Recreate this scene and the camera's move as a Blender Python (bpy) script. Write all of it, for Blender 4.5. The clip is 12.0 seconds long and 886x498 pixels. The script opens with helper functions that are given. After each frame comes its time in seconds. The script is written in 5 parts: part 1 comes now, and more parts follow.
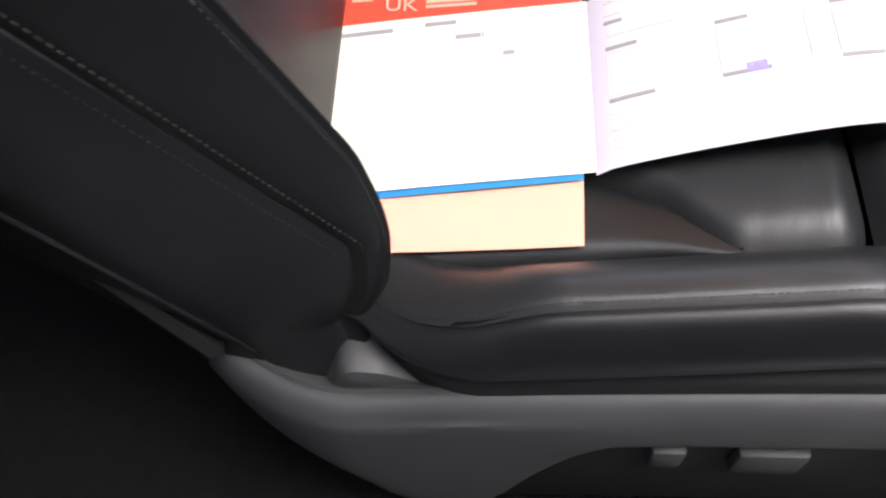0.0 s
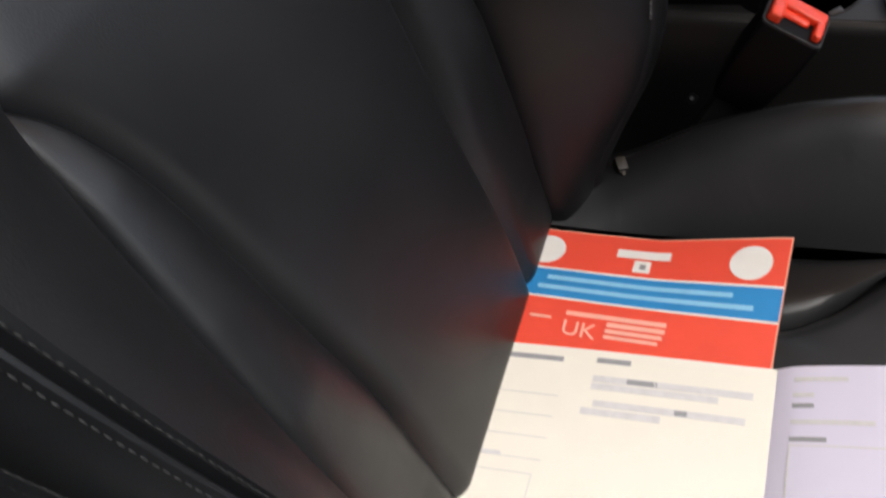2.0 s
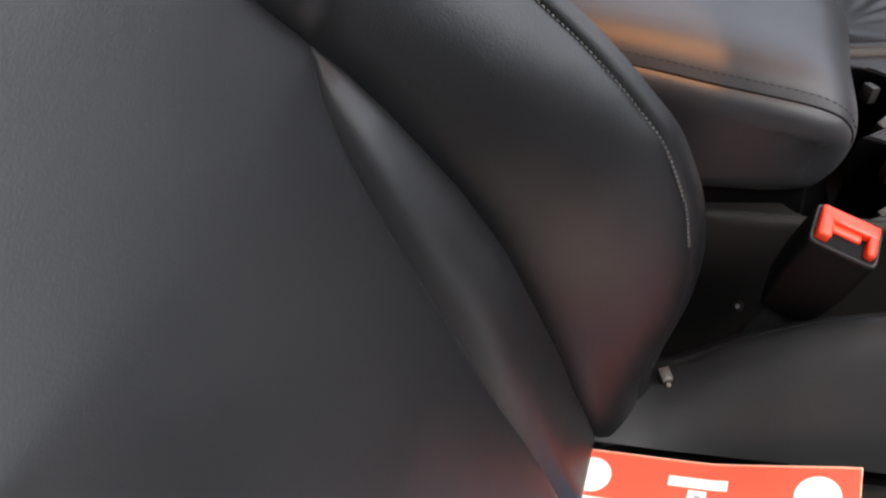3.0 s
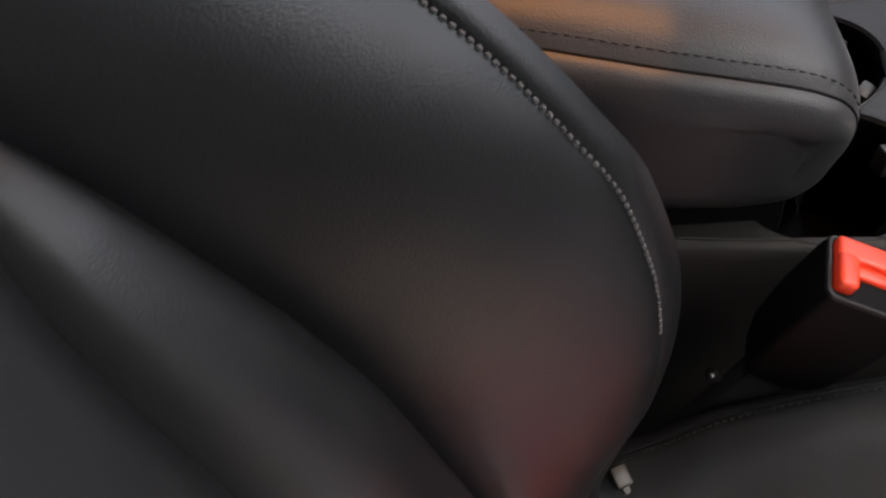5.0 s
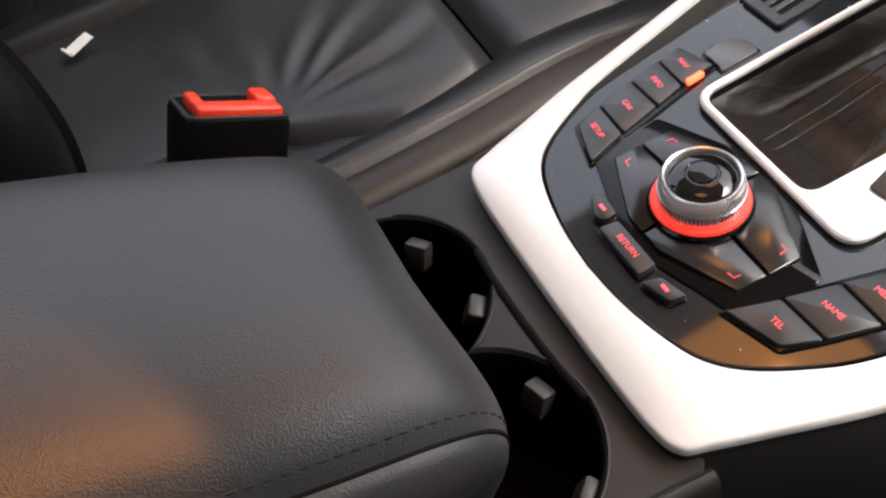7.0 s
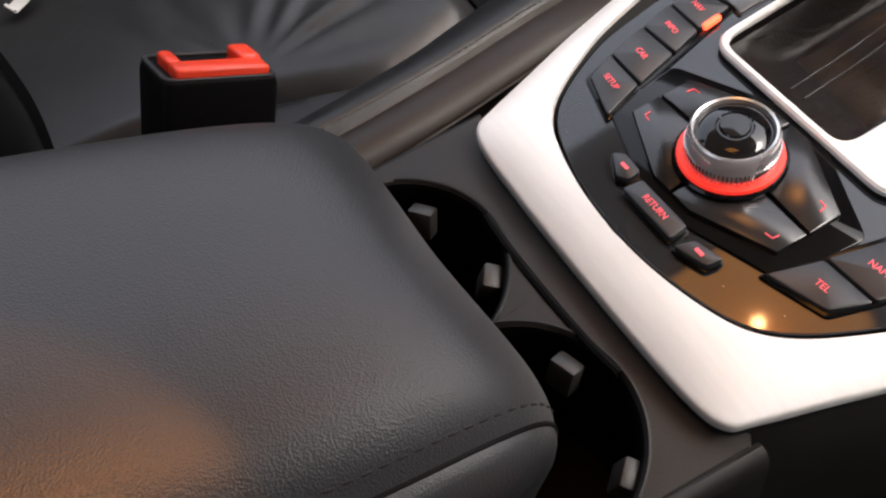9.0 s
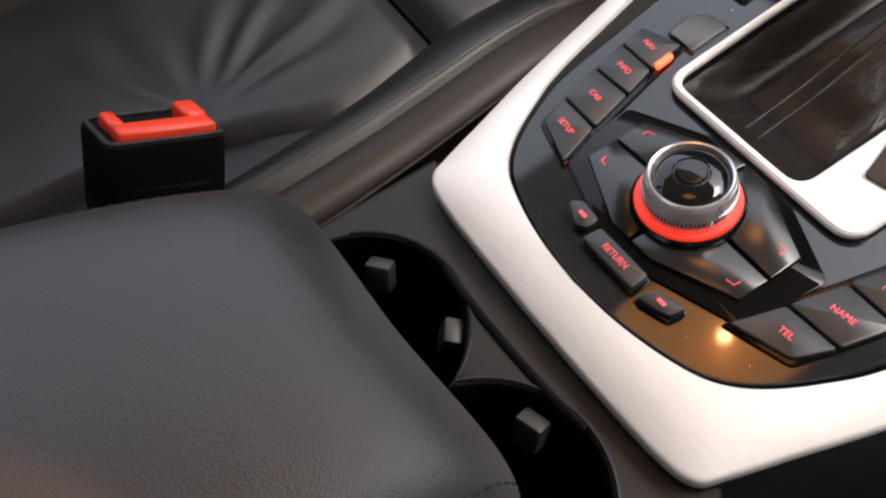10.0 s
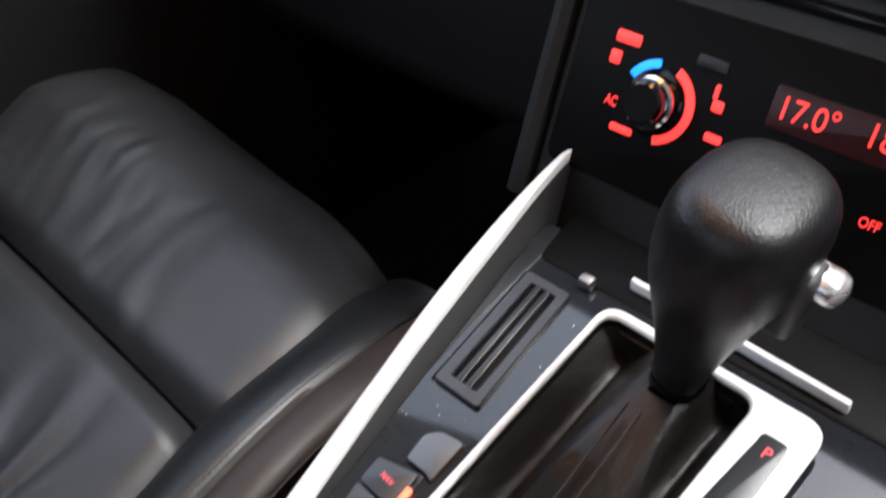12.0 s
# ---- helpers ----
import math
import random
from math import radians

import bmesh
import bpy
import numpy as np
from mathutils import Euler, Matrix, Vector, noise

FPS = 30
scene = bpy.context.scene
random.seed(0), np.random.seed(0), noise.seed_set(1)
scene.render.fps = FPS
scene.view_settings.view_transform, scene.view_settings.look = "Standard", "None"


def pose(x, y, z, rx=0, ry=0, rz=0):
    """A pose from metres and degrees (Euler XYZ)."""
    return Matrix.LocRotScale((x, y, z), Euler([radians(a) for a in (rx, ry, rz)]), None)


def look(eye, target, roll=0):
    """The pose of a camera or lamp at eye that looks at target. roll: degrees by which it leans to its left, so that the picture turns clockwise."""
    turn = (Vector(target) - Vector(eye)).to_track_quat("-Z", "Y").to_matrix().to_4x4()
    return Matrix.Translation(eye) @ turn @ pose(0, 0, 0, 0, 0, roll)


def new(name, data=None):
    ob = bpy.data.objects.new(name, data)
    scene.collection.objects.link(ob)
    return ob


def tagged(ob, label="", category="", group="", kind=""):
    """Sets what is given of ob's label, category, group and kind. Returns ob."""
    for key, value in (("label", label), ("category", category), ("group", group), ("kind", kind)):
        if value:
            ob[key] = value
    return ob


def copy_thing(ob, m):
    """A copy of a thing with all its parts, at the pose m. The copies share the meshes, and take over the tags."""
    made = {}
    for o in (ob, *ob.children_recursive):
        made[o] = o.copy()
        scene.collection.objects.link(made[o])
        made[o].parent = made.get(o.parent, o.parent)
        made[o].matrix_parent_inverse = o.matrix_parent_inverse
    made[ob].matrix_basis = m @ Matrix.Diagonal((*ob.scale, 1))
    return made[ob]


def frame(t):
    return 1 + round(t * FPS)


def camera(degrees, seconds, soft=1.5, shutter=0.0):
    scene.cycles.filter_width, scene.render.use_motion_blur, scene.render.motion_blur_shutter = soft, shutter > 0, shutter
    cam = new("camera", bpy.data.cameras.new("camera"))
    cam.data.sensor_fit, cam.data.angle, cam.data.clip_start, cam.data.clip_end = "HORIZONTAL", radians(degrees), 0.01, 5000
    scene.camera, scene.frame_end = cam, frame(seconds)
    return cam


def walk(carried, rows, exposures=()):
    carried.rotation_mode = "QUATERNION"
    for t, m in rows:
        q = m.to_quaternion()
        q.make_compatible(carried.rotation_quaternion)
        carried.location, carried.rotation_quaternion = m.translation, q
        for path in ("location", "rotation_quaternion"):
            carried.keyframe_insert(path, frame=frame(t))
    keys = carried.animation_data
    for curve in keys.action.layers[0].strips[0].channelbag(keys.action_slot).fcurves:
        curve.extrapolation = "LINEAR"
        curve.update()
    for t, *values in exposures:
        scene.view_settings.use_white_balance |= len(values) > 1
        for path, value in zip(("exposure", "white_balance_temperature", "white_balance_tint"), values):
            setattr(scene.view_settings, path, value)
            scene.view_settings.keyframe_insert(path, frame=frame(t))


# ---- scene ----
cam = camera(54.0, 12.0, soft=2.2, shutter=0.4)
PATH = [
    (0, (0.8481, -0.2026, 0.8249), (0.6402, -0.2135, 0.4833), -1.87),
    (0.5, (0.7989, -0.1413, 0.8370), (0.6114, -0.1846, 0.4863), -6.74),
    (1, (0.7571, -0.1360, 0.8559), (0.5546, -0.2136, 0.5197), -10.68),
    (1.5, (0.7317, -0.1551, 0.8716), (0.5085, -0.2519, 0.5541), -9.75),
    (2, (0.7138, -0.1904, 0.8908), (0.4766, -0.2960, 0.5865), -8.49),
    (2.5, (0.6770, -0.2097, 0.9069), (0.4198, -0.3278, 0.6242), -10.06),
    (2.7, (0.6490, -0.2051, 0.9329), (0.3899, -0.3353, 0.6573), -12.12),
    (4.3, (0.4988, -0.2705, 0.8757), (0.2263, -0.3462, 0.5928), -10.13),
    (4.5, (0.4731, -0.2665, 0.8509), (0.2000, -0.3353, 0.5669), -9.66),
    (5, (0.4180, -0.2630, 0.8287), (0.1621, -0.3350, 0.5298), -11.30),
    (5.5, (0.3458, -0.2632, 0.8288), (0.0988, -0.3006, 0.5164), -12.49),
    (6, (0.2672, -0.2517, 0.8396), (0.0242, -0.2281, 0.5228), -9.96),
    (6.5, (0.2207, -0.2071, 0.8281), (-0.0185, -0.1347, 0.5157), -6.79),
    (6.7, (0.2179, -0.2062, 0.8118), (-0.0318, -0.1200, 0.5114), -6.74),
    (8.3, (0.1839, -0.2122, 0.7894), (-0.0476, -0.1157, 0.4778), -7.09),
    (8.5, (0.1776, -0.2144, 0.7863), (-0.0461, -0.1141, 0.4703), -6.13),
    (9, (0.1788, -0.2188, 0.7856), (-0.0453, -0.1202, 0.4693), -6.19),
    (9.5, (0.1739, -0.2110, 0.7895), (-0.0486, -0.1083, 0.4734), -6.33),
    (10, (0.1630, -0.2048, 0.7906), (-0.0568, -0.0909, 0.4764), -5.69),
    (10.5, (0.1572, -0.1984, 0.7962), (-0.0604, -0.0786, 0.4827), -5.70),
    (11, (0.1611, -0.1723, 0.8166), (-0.0618, -0.0307, 0.5162), -4.72),
    (11.5, (0.1411, -0.1183, 0.8375), (-0.0857, 0.0605, 0.5608), -4.76),
    (12, (0.1186, -0.0931, 0.8534), (-0.1066, 0.1160, 0.5973), -3.85),
]
EXPOSURES = [(0.0, 2.75, 6500, 14), (0.5, 1.75, 6300, 9), (1.0, 1.27, 6500, 10), (1.5, 1.52, 6500, 10), (2.0, 2.0, 6550, 10), (2.5, 3.2, 6550, 10), (4.5, 3.0, 6650, 10), (5.0, 2.7, 6700, 10),
             (5.5, 2.65, 6700, 10), (6.0, 3.45, 6850, 10), (6.5, 2.9, 6900, 12), (9.0, 2.42, 6850, 12), (10.5, 2.27, 6750, 10), (11.0, 2.25, 6500, 9), (11.5, 2.1, 6150, 9), (12.0, 2.75, 6200, 9)]
walk(cam, [(t, look(eye, target, roll)) for t, eye, target, roll in PATH], EXPOSURES)

# ---------------------------------------------------------------- light
world = bpy.data.worlds.new("overcast_sky")
world.use_nodes = True
scene.world = world
wn = world.node_tree
sky = wn.nodes.new("ShaderNodeTexSky")
sky.sky_type, sky.sun_disc = "NISHITA", False
sky.sun_elevation, sky.sun_rotation = radians(60), radians(38)
sky.dust_density, sky.air_density = 3.0, 1.0
grey = wn.nodes.new("ShaderNodeHueSaturation")
grey.inputs["Saturation"].default_value = 0.45
wn.links.new(sky.outputs["Color"], grey.inputs["Color"])
wn.links.new(grey.outputs["Color"], wn.nodes["Background"].inputs["Color"])
wn.nodes["Background"].inputs["Strength"].default_value = 0.15

sun = new("sun", bpy.data.lights.new("sun", "SUN"))
sun.data.energy, sun.data.angle, sun.data.color = 0.5, radians(30), (1.0, 0.97, 0.93)
sun.matrix_world = look((1.7, 2.2, 5), (0, 0, 0))

lamp = new("roof_lamp_bulb", bpy.data.lights.new("roof_lamp_bulb", "POINT"))
lamp.data.energy, lamp.data.color, lamp.data.shadow_soft_size = 0.07, (1.0, 0.5, 0.2), 0.008
lamp.location = (-0.205, 0.247, 1.285)

# the middle reading lamp throws a round pool on the driver's side of the armrest
reading = new("reading_lamp_bulb", bpy.data.lights.new("reading_lamp_bulb", "SPOT"))
reading.data.energy, reading.data.color, reading.data.shadow_soft_size = 2.8, (1.0, 0.40, 0.13), 0.004
reading.data.spot_size, reading.data.spot_blend = radians(18.0), 0.22
reading.matrix_world = look((0.04, -0.10, 1.315), (0.096, -0.347, 0.58))


# ---------------------------------------------------------------- materials
def material(name, colour, rough=0.5, metal=0.0, grain=0.0, grain_scale=900.0, wear=0.0, wear_scale=12.0, voronoi=False, coat=0.0,
             wrinkle=0.0, wrinkle_scale=25.0, stretch=(1, 1, 1), spec=0.5, rough_var=0.0):
    """A surface with grain bump, broad tone variation and uneven gloss."""
    m = bpy.data.materials.new(name)
    m.use_nodes = True
    n, l = m.node_tree.nodes, m.node_tree.links
    b = n["Principled BSDF"]
    b.inputs["Base Color"].default_value = (*colour, 1)
    b.inputs["Roughness"].default_value = rough
    b.inputs["Metallic"].default_value = metal
    b.inputs["Specular IOR Level"].default_value = spec
    b.inputs["Coat Weight"].default_value = coat
    b.inputs["Coat Roughness"].default_value = 0.04
    co = n.new("ShaderNodeTexCoord")
    mp = n.new("ShaderNodeMapping")
    mp.inputs["Scale"].default_value = stretch
    l.new(co.outputs["Object"], mp.inputs["Vector"])
    if wear or rough_var:
        t = n.new("ShaderNodeTexNoise")
        t.inputs["Scale"].default_value, t.inputs["Detail"].default_value = wear_scale, 6
        l.new(mp.outputs["Vector"], t.inputs["Vector"])
        if wear:
            mix = n.new("ShaderNodeMix")
            mix.data_type = "RGBA"
            mix.inputs["A"].default_value = (*[c * (1 - wear) for c in colour], 1)
            mix.inputs["B"].default_value = (*[min(1, c * (1 + wear)) for c in colour], 1)
            l.new(t.outputs["Fac"], mix.inputs["Factor"])
            l.new(mix.outputs["Result"], b.inputs["Base Color"])
        if rough_var:
            r = n.new("ShaderNodeMapRange")
            r.inputs["From Min"].default_value, r.inputs["From Max"].default_value = 0.3, 0.7
            r.inputs["To Min"].default_value, r.inputs["To Max"].default_value = rough - rough_var, rough + rough_var
            l.new(t.outputs["Fac"], r.inputs["Value"])
            l.new(r.outputs["Result"], b.inputs["Roughness"])
    last = None
    if wrinkle:
        w = n.new("ShaderNodeTexNoise")
        w.inputs["Scale"].default_value, w.inputs["Detail"].default_value, w.inputs["Distortion"].default_value = wrinkle_scale, 3, 1.2
        l.new(mp.outputs["Vector"], w.inputs["Vector"])
        bw = n.new("ShaderNodeBump")
        bw.inputs["Strength"].default_value, bw.inputs["Distance"].default_value = 1.0, wrinkle
        l.new(w.outputs["Fac"], bw.inputs["Height"])
        last = bw
    if grain:
        if voronoi:
            g = n.new("ShaderNodeTexVoronoi")
            out = "Distance"
        else:
            g = n.new("ShaderNodeTexNoise")
            g.inputs["Detail"].default_value = 4
            out = "Fac"
        g.inputs["Scale"].default_value = grain_scale
        l.new(mp.outputs["Vector"], g.inputs["Vector"])
        bg = n.new("ShaderNodeBump")
        bg.inputs["Strength"].default_value, bg.inputs["Distance"].default_value = 1.0, grain
        l.new(g.outputs[out], bg.inputs["Height"])
        if last:
            l.new(last.outputs["Normal"], bg.inputs["Normal"])
        last = bg
    if last:
        l.new(last.outputs["Normal"], b.inputs["Normal"])
    return m


def glowing(name, colour, strength):
    m = material(name, colour, 0.4)
    b = m.node_tree.nodes["Principled BSDF"]
    b.inputs["Emission Color"].default_value = (*colour, 1)
    b.inputs["Emission Strength"].default_value = strength
    return m


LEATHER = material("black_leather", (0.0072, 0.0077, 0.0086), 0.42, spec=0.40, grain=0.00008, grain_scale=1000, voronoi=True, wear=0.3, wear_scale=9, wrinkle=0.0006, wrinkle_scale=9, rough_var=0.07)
# the same leather, creased and paler to stand in for light on the cushions
CREASED_LIT = material("creased_lit_black_leather", (0.0165, 0.0173, 0.0185), 0.43, spec=0.48, grain=0.00007, grain_scale=1000, voronoi=True, wear=0.3, wear_scale=9, wrinkle=0.0010, wrinkle_scale=14, stretch=(1.0, 1.5, 1.0), rough_var=0.07)
ARM_LEATHER = material("smooth_black_leather", (0.0245, 0.0262, 0.0285), 0.43, spec=0.55, grain=0.00013, grain_scale=1300, voronoi=True, wear=0.2, wear_scale=12, wrinkle=0.0003, wrinkle_scale=8, rough_var=0.05)
# black leather tinted brown to imitate warm lamp light on the passenger's bolster
WARM_LIT_LEATHER = material("warm_lit_black_leather", (0.022, 0.0158, 0.0125), 0.46, spec=0.30, grain=0.00008, grain_scale=1000, voronoi=True, wear=0.3, wear_scale=14, rough_var=0.06)
# one grey thread in two tones, imitating its shaded and its lit seams
THREAD = material("grey_thread", (0.011, 0.011, 0.0108), 0.7, grain=0.0002, grain_scale=1500)
THREAD_PALE = material("pale_grey_thread", (0.10, 0.10, 0.098), 0.75, grain=0.0002, grain_scale=1500, wear=0.5, wear_scale=60)
SOFT_PLASTIC = material("soft_black_plastic", (0.008, 0.008, 0.0083), 0.58, grain=0.00015, grain_scale=1400, wear=0.25, rough_var=0.06)
GREY_PLASTIC = material("grained_grey_plastic", (0.05, 0.0505, 0.051), 0.48, grain=0.00018, grain_scale=1300, wear=0.2, rough_var=0.06)
VALANCE_PLASTIC = material("grained_charcoal_plastic", (0.043, 0.0437, 0.0445), 0.52, spec=0.4, grain=0.00018, grain_scale=1300, wear=0.25, rough_var=0.06)
CONSOLE_PLASTIC = material("satin_console_plastic", (0.010, 0.0092, 0.0086), 0.55, grain=0.0001, grain_scale=1500, wear=0.2, rough_var=0.06)
LACQUER = material("dark_satin_lacquer", (0.013, 0.0155, 0.019), 0.06, wear=0.2, wear_scale=30, spec=0.52, rough_var=0.01)
GLOSS = material("gloss_black", (0.004, 0.004, 0.0045), 0.08, spec=0.22, wear=0.2, rough_var=0.03)
SATIN_KEY = material("satin_black_key", (0.016, 0.0165, 0.018), 0.2, wear=0.2, wear_scale=40, rough_var=0.03)
KEY = material("matt_black_key", (0.022, 0.0245, 0.0285), 0.34, grain=0.00006, grain_scale=1800, wear=0.2, rough_var=0.05)
ALUMINIUM = material("brushed_aluminium", (0.91, 0.91, 0.90), 0.42, 0.12, grain=0.00005, grain_scale=420, stretch=(1.0, 9.0, 1.0), wear=0.06, wear_scale=40, rough_var=0.05)
CHROME = material("chrome", (0.82, 0.82, 0.83), 0.12, 1.0, wear=0.05, rough_var=0.04)
SATIN_CHROME = material("satin_chrome", (0.80, 0.80, 0.81), 0.28, 0.75, wear=0.05, rough_var=0.05)
PALE_KEY = material("pale_grey_key", (0.085, 0.092, 0.10), 0.32, wear=0.15, wear_scale=60, rough_var=0.05)
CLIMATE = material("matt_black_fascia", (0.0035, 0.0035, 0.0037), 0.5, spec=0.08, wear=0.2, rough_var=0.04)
GLASS_BLACK = material("black_lens", (0.006, 0.006, 0.007), 0.05, wear=0.1)
RED_PLASTIC = material("orange_red_plastic", (0.86, 0.055, 0.018), 0.38, wear=0.08, grain=0.00005, grain_scale=900)
BOOT = material("brown_black_leather", (0.0095, 0.0074, 0.0066), 0.42, spec=0.40, grain=0.00010, grain_scale=900, voronoi=True, wear=0.3, wear_scale=25, wrinkle=0.0012, wrinkle_scale=40, stretch=(1.6, 0.6, 1.0))
PERFORATED = material("perforated_leather", (0.008, 0.008, 0.0084), 0.38, spec=0.36, grain=0.00016, grain_scale=750, voronoi=True, wear=0.2, rough_var=0.05)
CARPET = material("black_carpet", (0.004, 0.004, 0.0043), 0.95, spec=0.1, grain=0.002, grain_scale=500, wear=0.5, wear_scale=60)
LINING = material("beige_roof_lining", (0.66, 0.58, 0.48), 0.9, grain=0.0006, grain_scale=700, wear=0.1, wear_scale=20)
DOOR_TRIM = material("dark_door_trim", (0.005, 0.005, 0.0053), 0.8, spec=0.2, grain=0.0002, grain_scale=900, wear=0.3)
PAINT = material("dark_car_paint", (0.05, 0.05, 0.055), 0.25, wear=0.1, coat=0.6)
ASPHALT = material("asphalt", (0.07, 0.07, 0.07), 0.9, grain=0.004, grain_scale=160, wear=0.3, wear_scale=3)
PAVING = material("pale_concrete", (0.34, 0.33, 0.31), 0.85, grain=0.003, grain_scale=120, wear=0.2, wear_scale=3)
METAL = material("dull_steel", (0.3, 0.3, 0.3), 0.45, 1.0, wear=0.2, rough_var=0.08)
TAB_GREY = material("grey_rubber_tab", (0.024, 0.023, 0.022), 0.45, wear=0.2, grain=0.0001, grain_scale=900)
BEIGE = material("beige_plastic", (0.02, 0.0175, 0.014), 0.5, wear=0.15, grain=0.0001)
WHITE_TAG = material("white_fabric_tag", (0.75, 0.75, 0.73), 0.8, grain=0.0003, wear=0.1)
PAPER_CREAM = material("cream_paper", (0.74, 0.71, 0.62), 0.8, wear=0.04, wear_scale=30, grain=0.00005)
PAPER_LILAC = material("lilac_paper", (0.64, 0.61, 0.72), 0.8, wear=0.05, wear_scale=25, grain=0.00005)
PAPER_RED = material("red_printed_paper", (0.78, 0.075, 0.04), 0.6, wear=0.08, wear_scale=40)
PAPER_PINK = material("salmon_printed_paper", (0.83, 0.40, 0.29), 0.65, wear=0.06, wear_scale=30)
PAPER_BLUE = material("blue_printed_paper", (0.02, 0.23, 0.52), 0.6, wear=0.08, wear_scale=40)
PAPER_WHITE = material("white_print", (0.75, 0.74, 0.70), 0.7, wear=0.08, wear_scale=60)
INK = material("grey_ink", (0.28, 0.28, 0.29), 0.8, wear=0.2, wear_scale=200)
INK_PALE = material("pale_grey_ink", (0.58, 0.57, 0.56), 0.8, wear=0.15, wear_scale=200)
INK_TINT = material("pale_box_tint", (0.60, 0.59, 0.55), 0.8, wear=0.1, wear_scale=100)
STAMP = material("violet_stamp_ink", (0.33, 0.28, 0.55), 0.8, wear=0.3, wear_scale=150)
PRINT_PINK = material("pale_red_print", (0.86, 0.42, 0.33), 0.7, wear=0.1, wear_scale=100)
PRINT_BLUE = material("pale_blue_print", (0.25, 0.52, 0.70), 0.7, wear=0.1, wear_scale=100)
GLOW_RED = glowing("red_backlight", (1.0, 0.10, 0.13), 0.07)
GLOW_RING = glowing("red_ring_light", (1.0, 0.045, 0.03), 0.15)
GLOW_AMBER = glowing("amber_led", (1.0, 0.075, 0.03), 0.9)
GLOW_BLUE = glowing("blue_backlight", (0.02, 0.25, 1.0), 0.3)
GLOW_HVAC = glowing("bright_red_backlight", (1.0, 0.04, 0.035), 0.3)
GLOW_DIM = glowing("dim_red_display", (0.005, 0.0003, 0.0004), 0.4)
GLOW_LAMP = glowing("warm_lens_and_lit_lining", (1.0, 0.42, 0.09), 0.68)


# ---------------------------------------------------------------- helpers
def part(name, bm, mat, parent=None, label=""):
    """Links a bmesh as one mesh object under parent, smooth but for tagged faces."""
    me = bpy.data.meshes.new(name)
    bmesh.ops.recalc_face_normals(bm, faces=bm.faces)
    for f in bm.faces:
        f.smooth = not f.tag
    bm.to_mesh(me)
    bm.free()
    me.materials.append(mat)
    me.set_sharp_from_angle(angle=radians(38))
    ob = new(name, me)
    ob.parent = parent
    if label:
        ob["label"] = label
    return ob


def thing(name, label, category, m=Matrix(), group="", kind=""):
    ob = new(name)
    ob.empty_display_size = 0.02
    ob.matrix_world = m
    return tagged(ob, label, category, group, kind)


def sheet(rows, thick=0.0, close=False, inward=(0, 0, -1)):
    """A bmesh grid through rows of points; thick adds a back, on the side that inward points to."""
    bm = bmesh.new()
    R = [[Vector(p) for p in r] for r in rows]
    layers = [R]
    if thick:
        inw = Vector(inward)
        back = []
        for i, r in enumerate(R):
            n, line = len(r), []
            for j, p in enumerate(r):
                a, b = (r[(j + 1) % n], r[j - 1]) if close else (r[min(j + 1, n - 1)], r[max(j - 1, 0)])
                w = (a - b).cross(R[min(i + 1, len(R) - 1)][j] - R[max(i - 1, 0)][j])
                w = w.normalized() if w.length > 1e-12 else inw.normalized()
                line.append(p + w * thick * (1 if w.dot(inw) >= 0 else -1))
            back.append(line)
        layers.append(back)
    V = [[[bm.verts.new(p) for p in r] for r in L] for L in layers]
    for v in V:
        for i in range(len(v) - 1):
            n = len(v[i])
            for j in range(n if close else n - 1):
                bm.faces.new((v[i][j], v[i][(j + 1) % n], v[i + 1][(j + 1) % n], v[i + 1][j]))
    if thick:
        f, b = V
        n = len(f[0])
        for i in (0, len(f) - 1):
            for j in range(n if close else n - 1):
                bm.faces.new((f[i][j], f[i][(j + 1) % n], b[i][(j + 1) % n], b[i][j]))
        if not close:
            for j in (0, n - 1):
                for i in range(len(f) - 1):
                    bm.faces.new((f[i][j], f[i + 1][j], b[i + 1][j], b[i][j]))
    return bm


def capped(rows):
    """A closed loft through rings of points, with both ends filled."""
    bm = sheet(rows, close=True)
    n = len(rows[0])
    bm.verts.ensure_lookup_table()
    ends = [bm.faces.new(bm.verts[:n]), bm.faces.new(bm.verts[len(bm.verts) - n:])]
    for f in bmesh.ops.triangulate(bm, faces=ends, ngon_method="EAR_CLIP")["faces"]:
        f.tag = True
    return bm


def smooth_path(pts, n):
    """Catmull-Rom through pts, n points for each stretch."""
    P = [Vector(p) for p in pts]
    P = [2 * P[0] - P[1]] + P + [2 * P[-1] - P[-2]]
    out = []
    for i in range(1, len(P) - 2):
        for k in range(n):
            t = k / n
            a, b, c, d = P[i - 1:i + 3]
            out.append(0.5 * (2 * b + (c - a) * t + (2 * a - 5 * b + 4 * c - d) * t * t + (3 * b - a - 3 * c + d) * t ** 3))
    return out + [P[-2]]


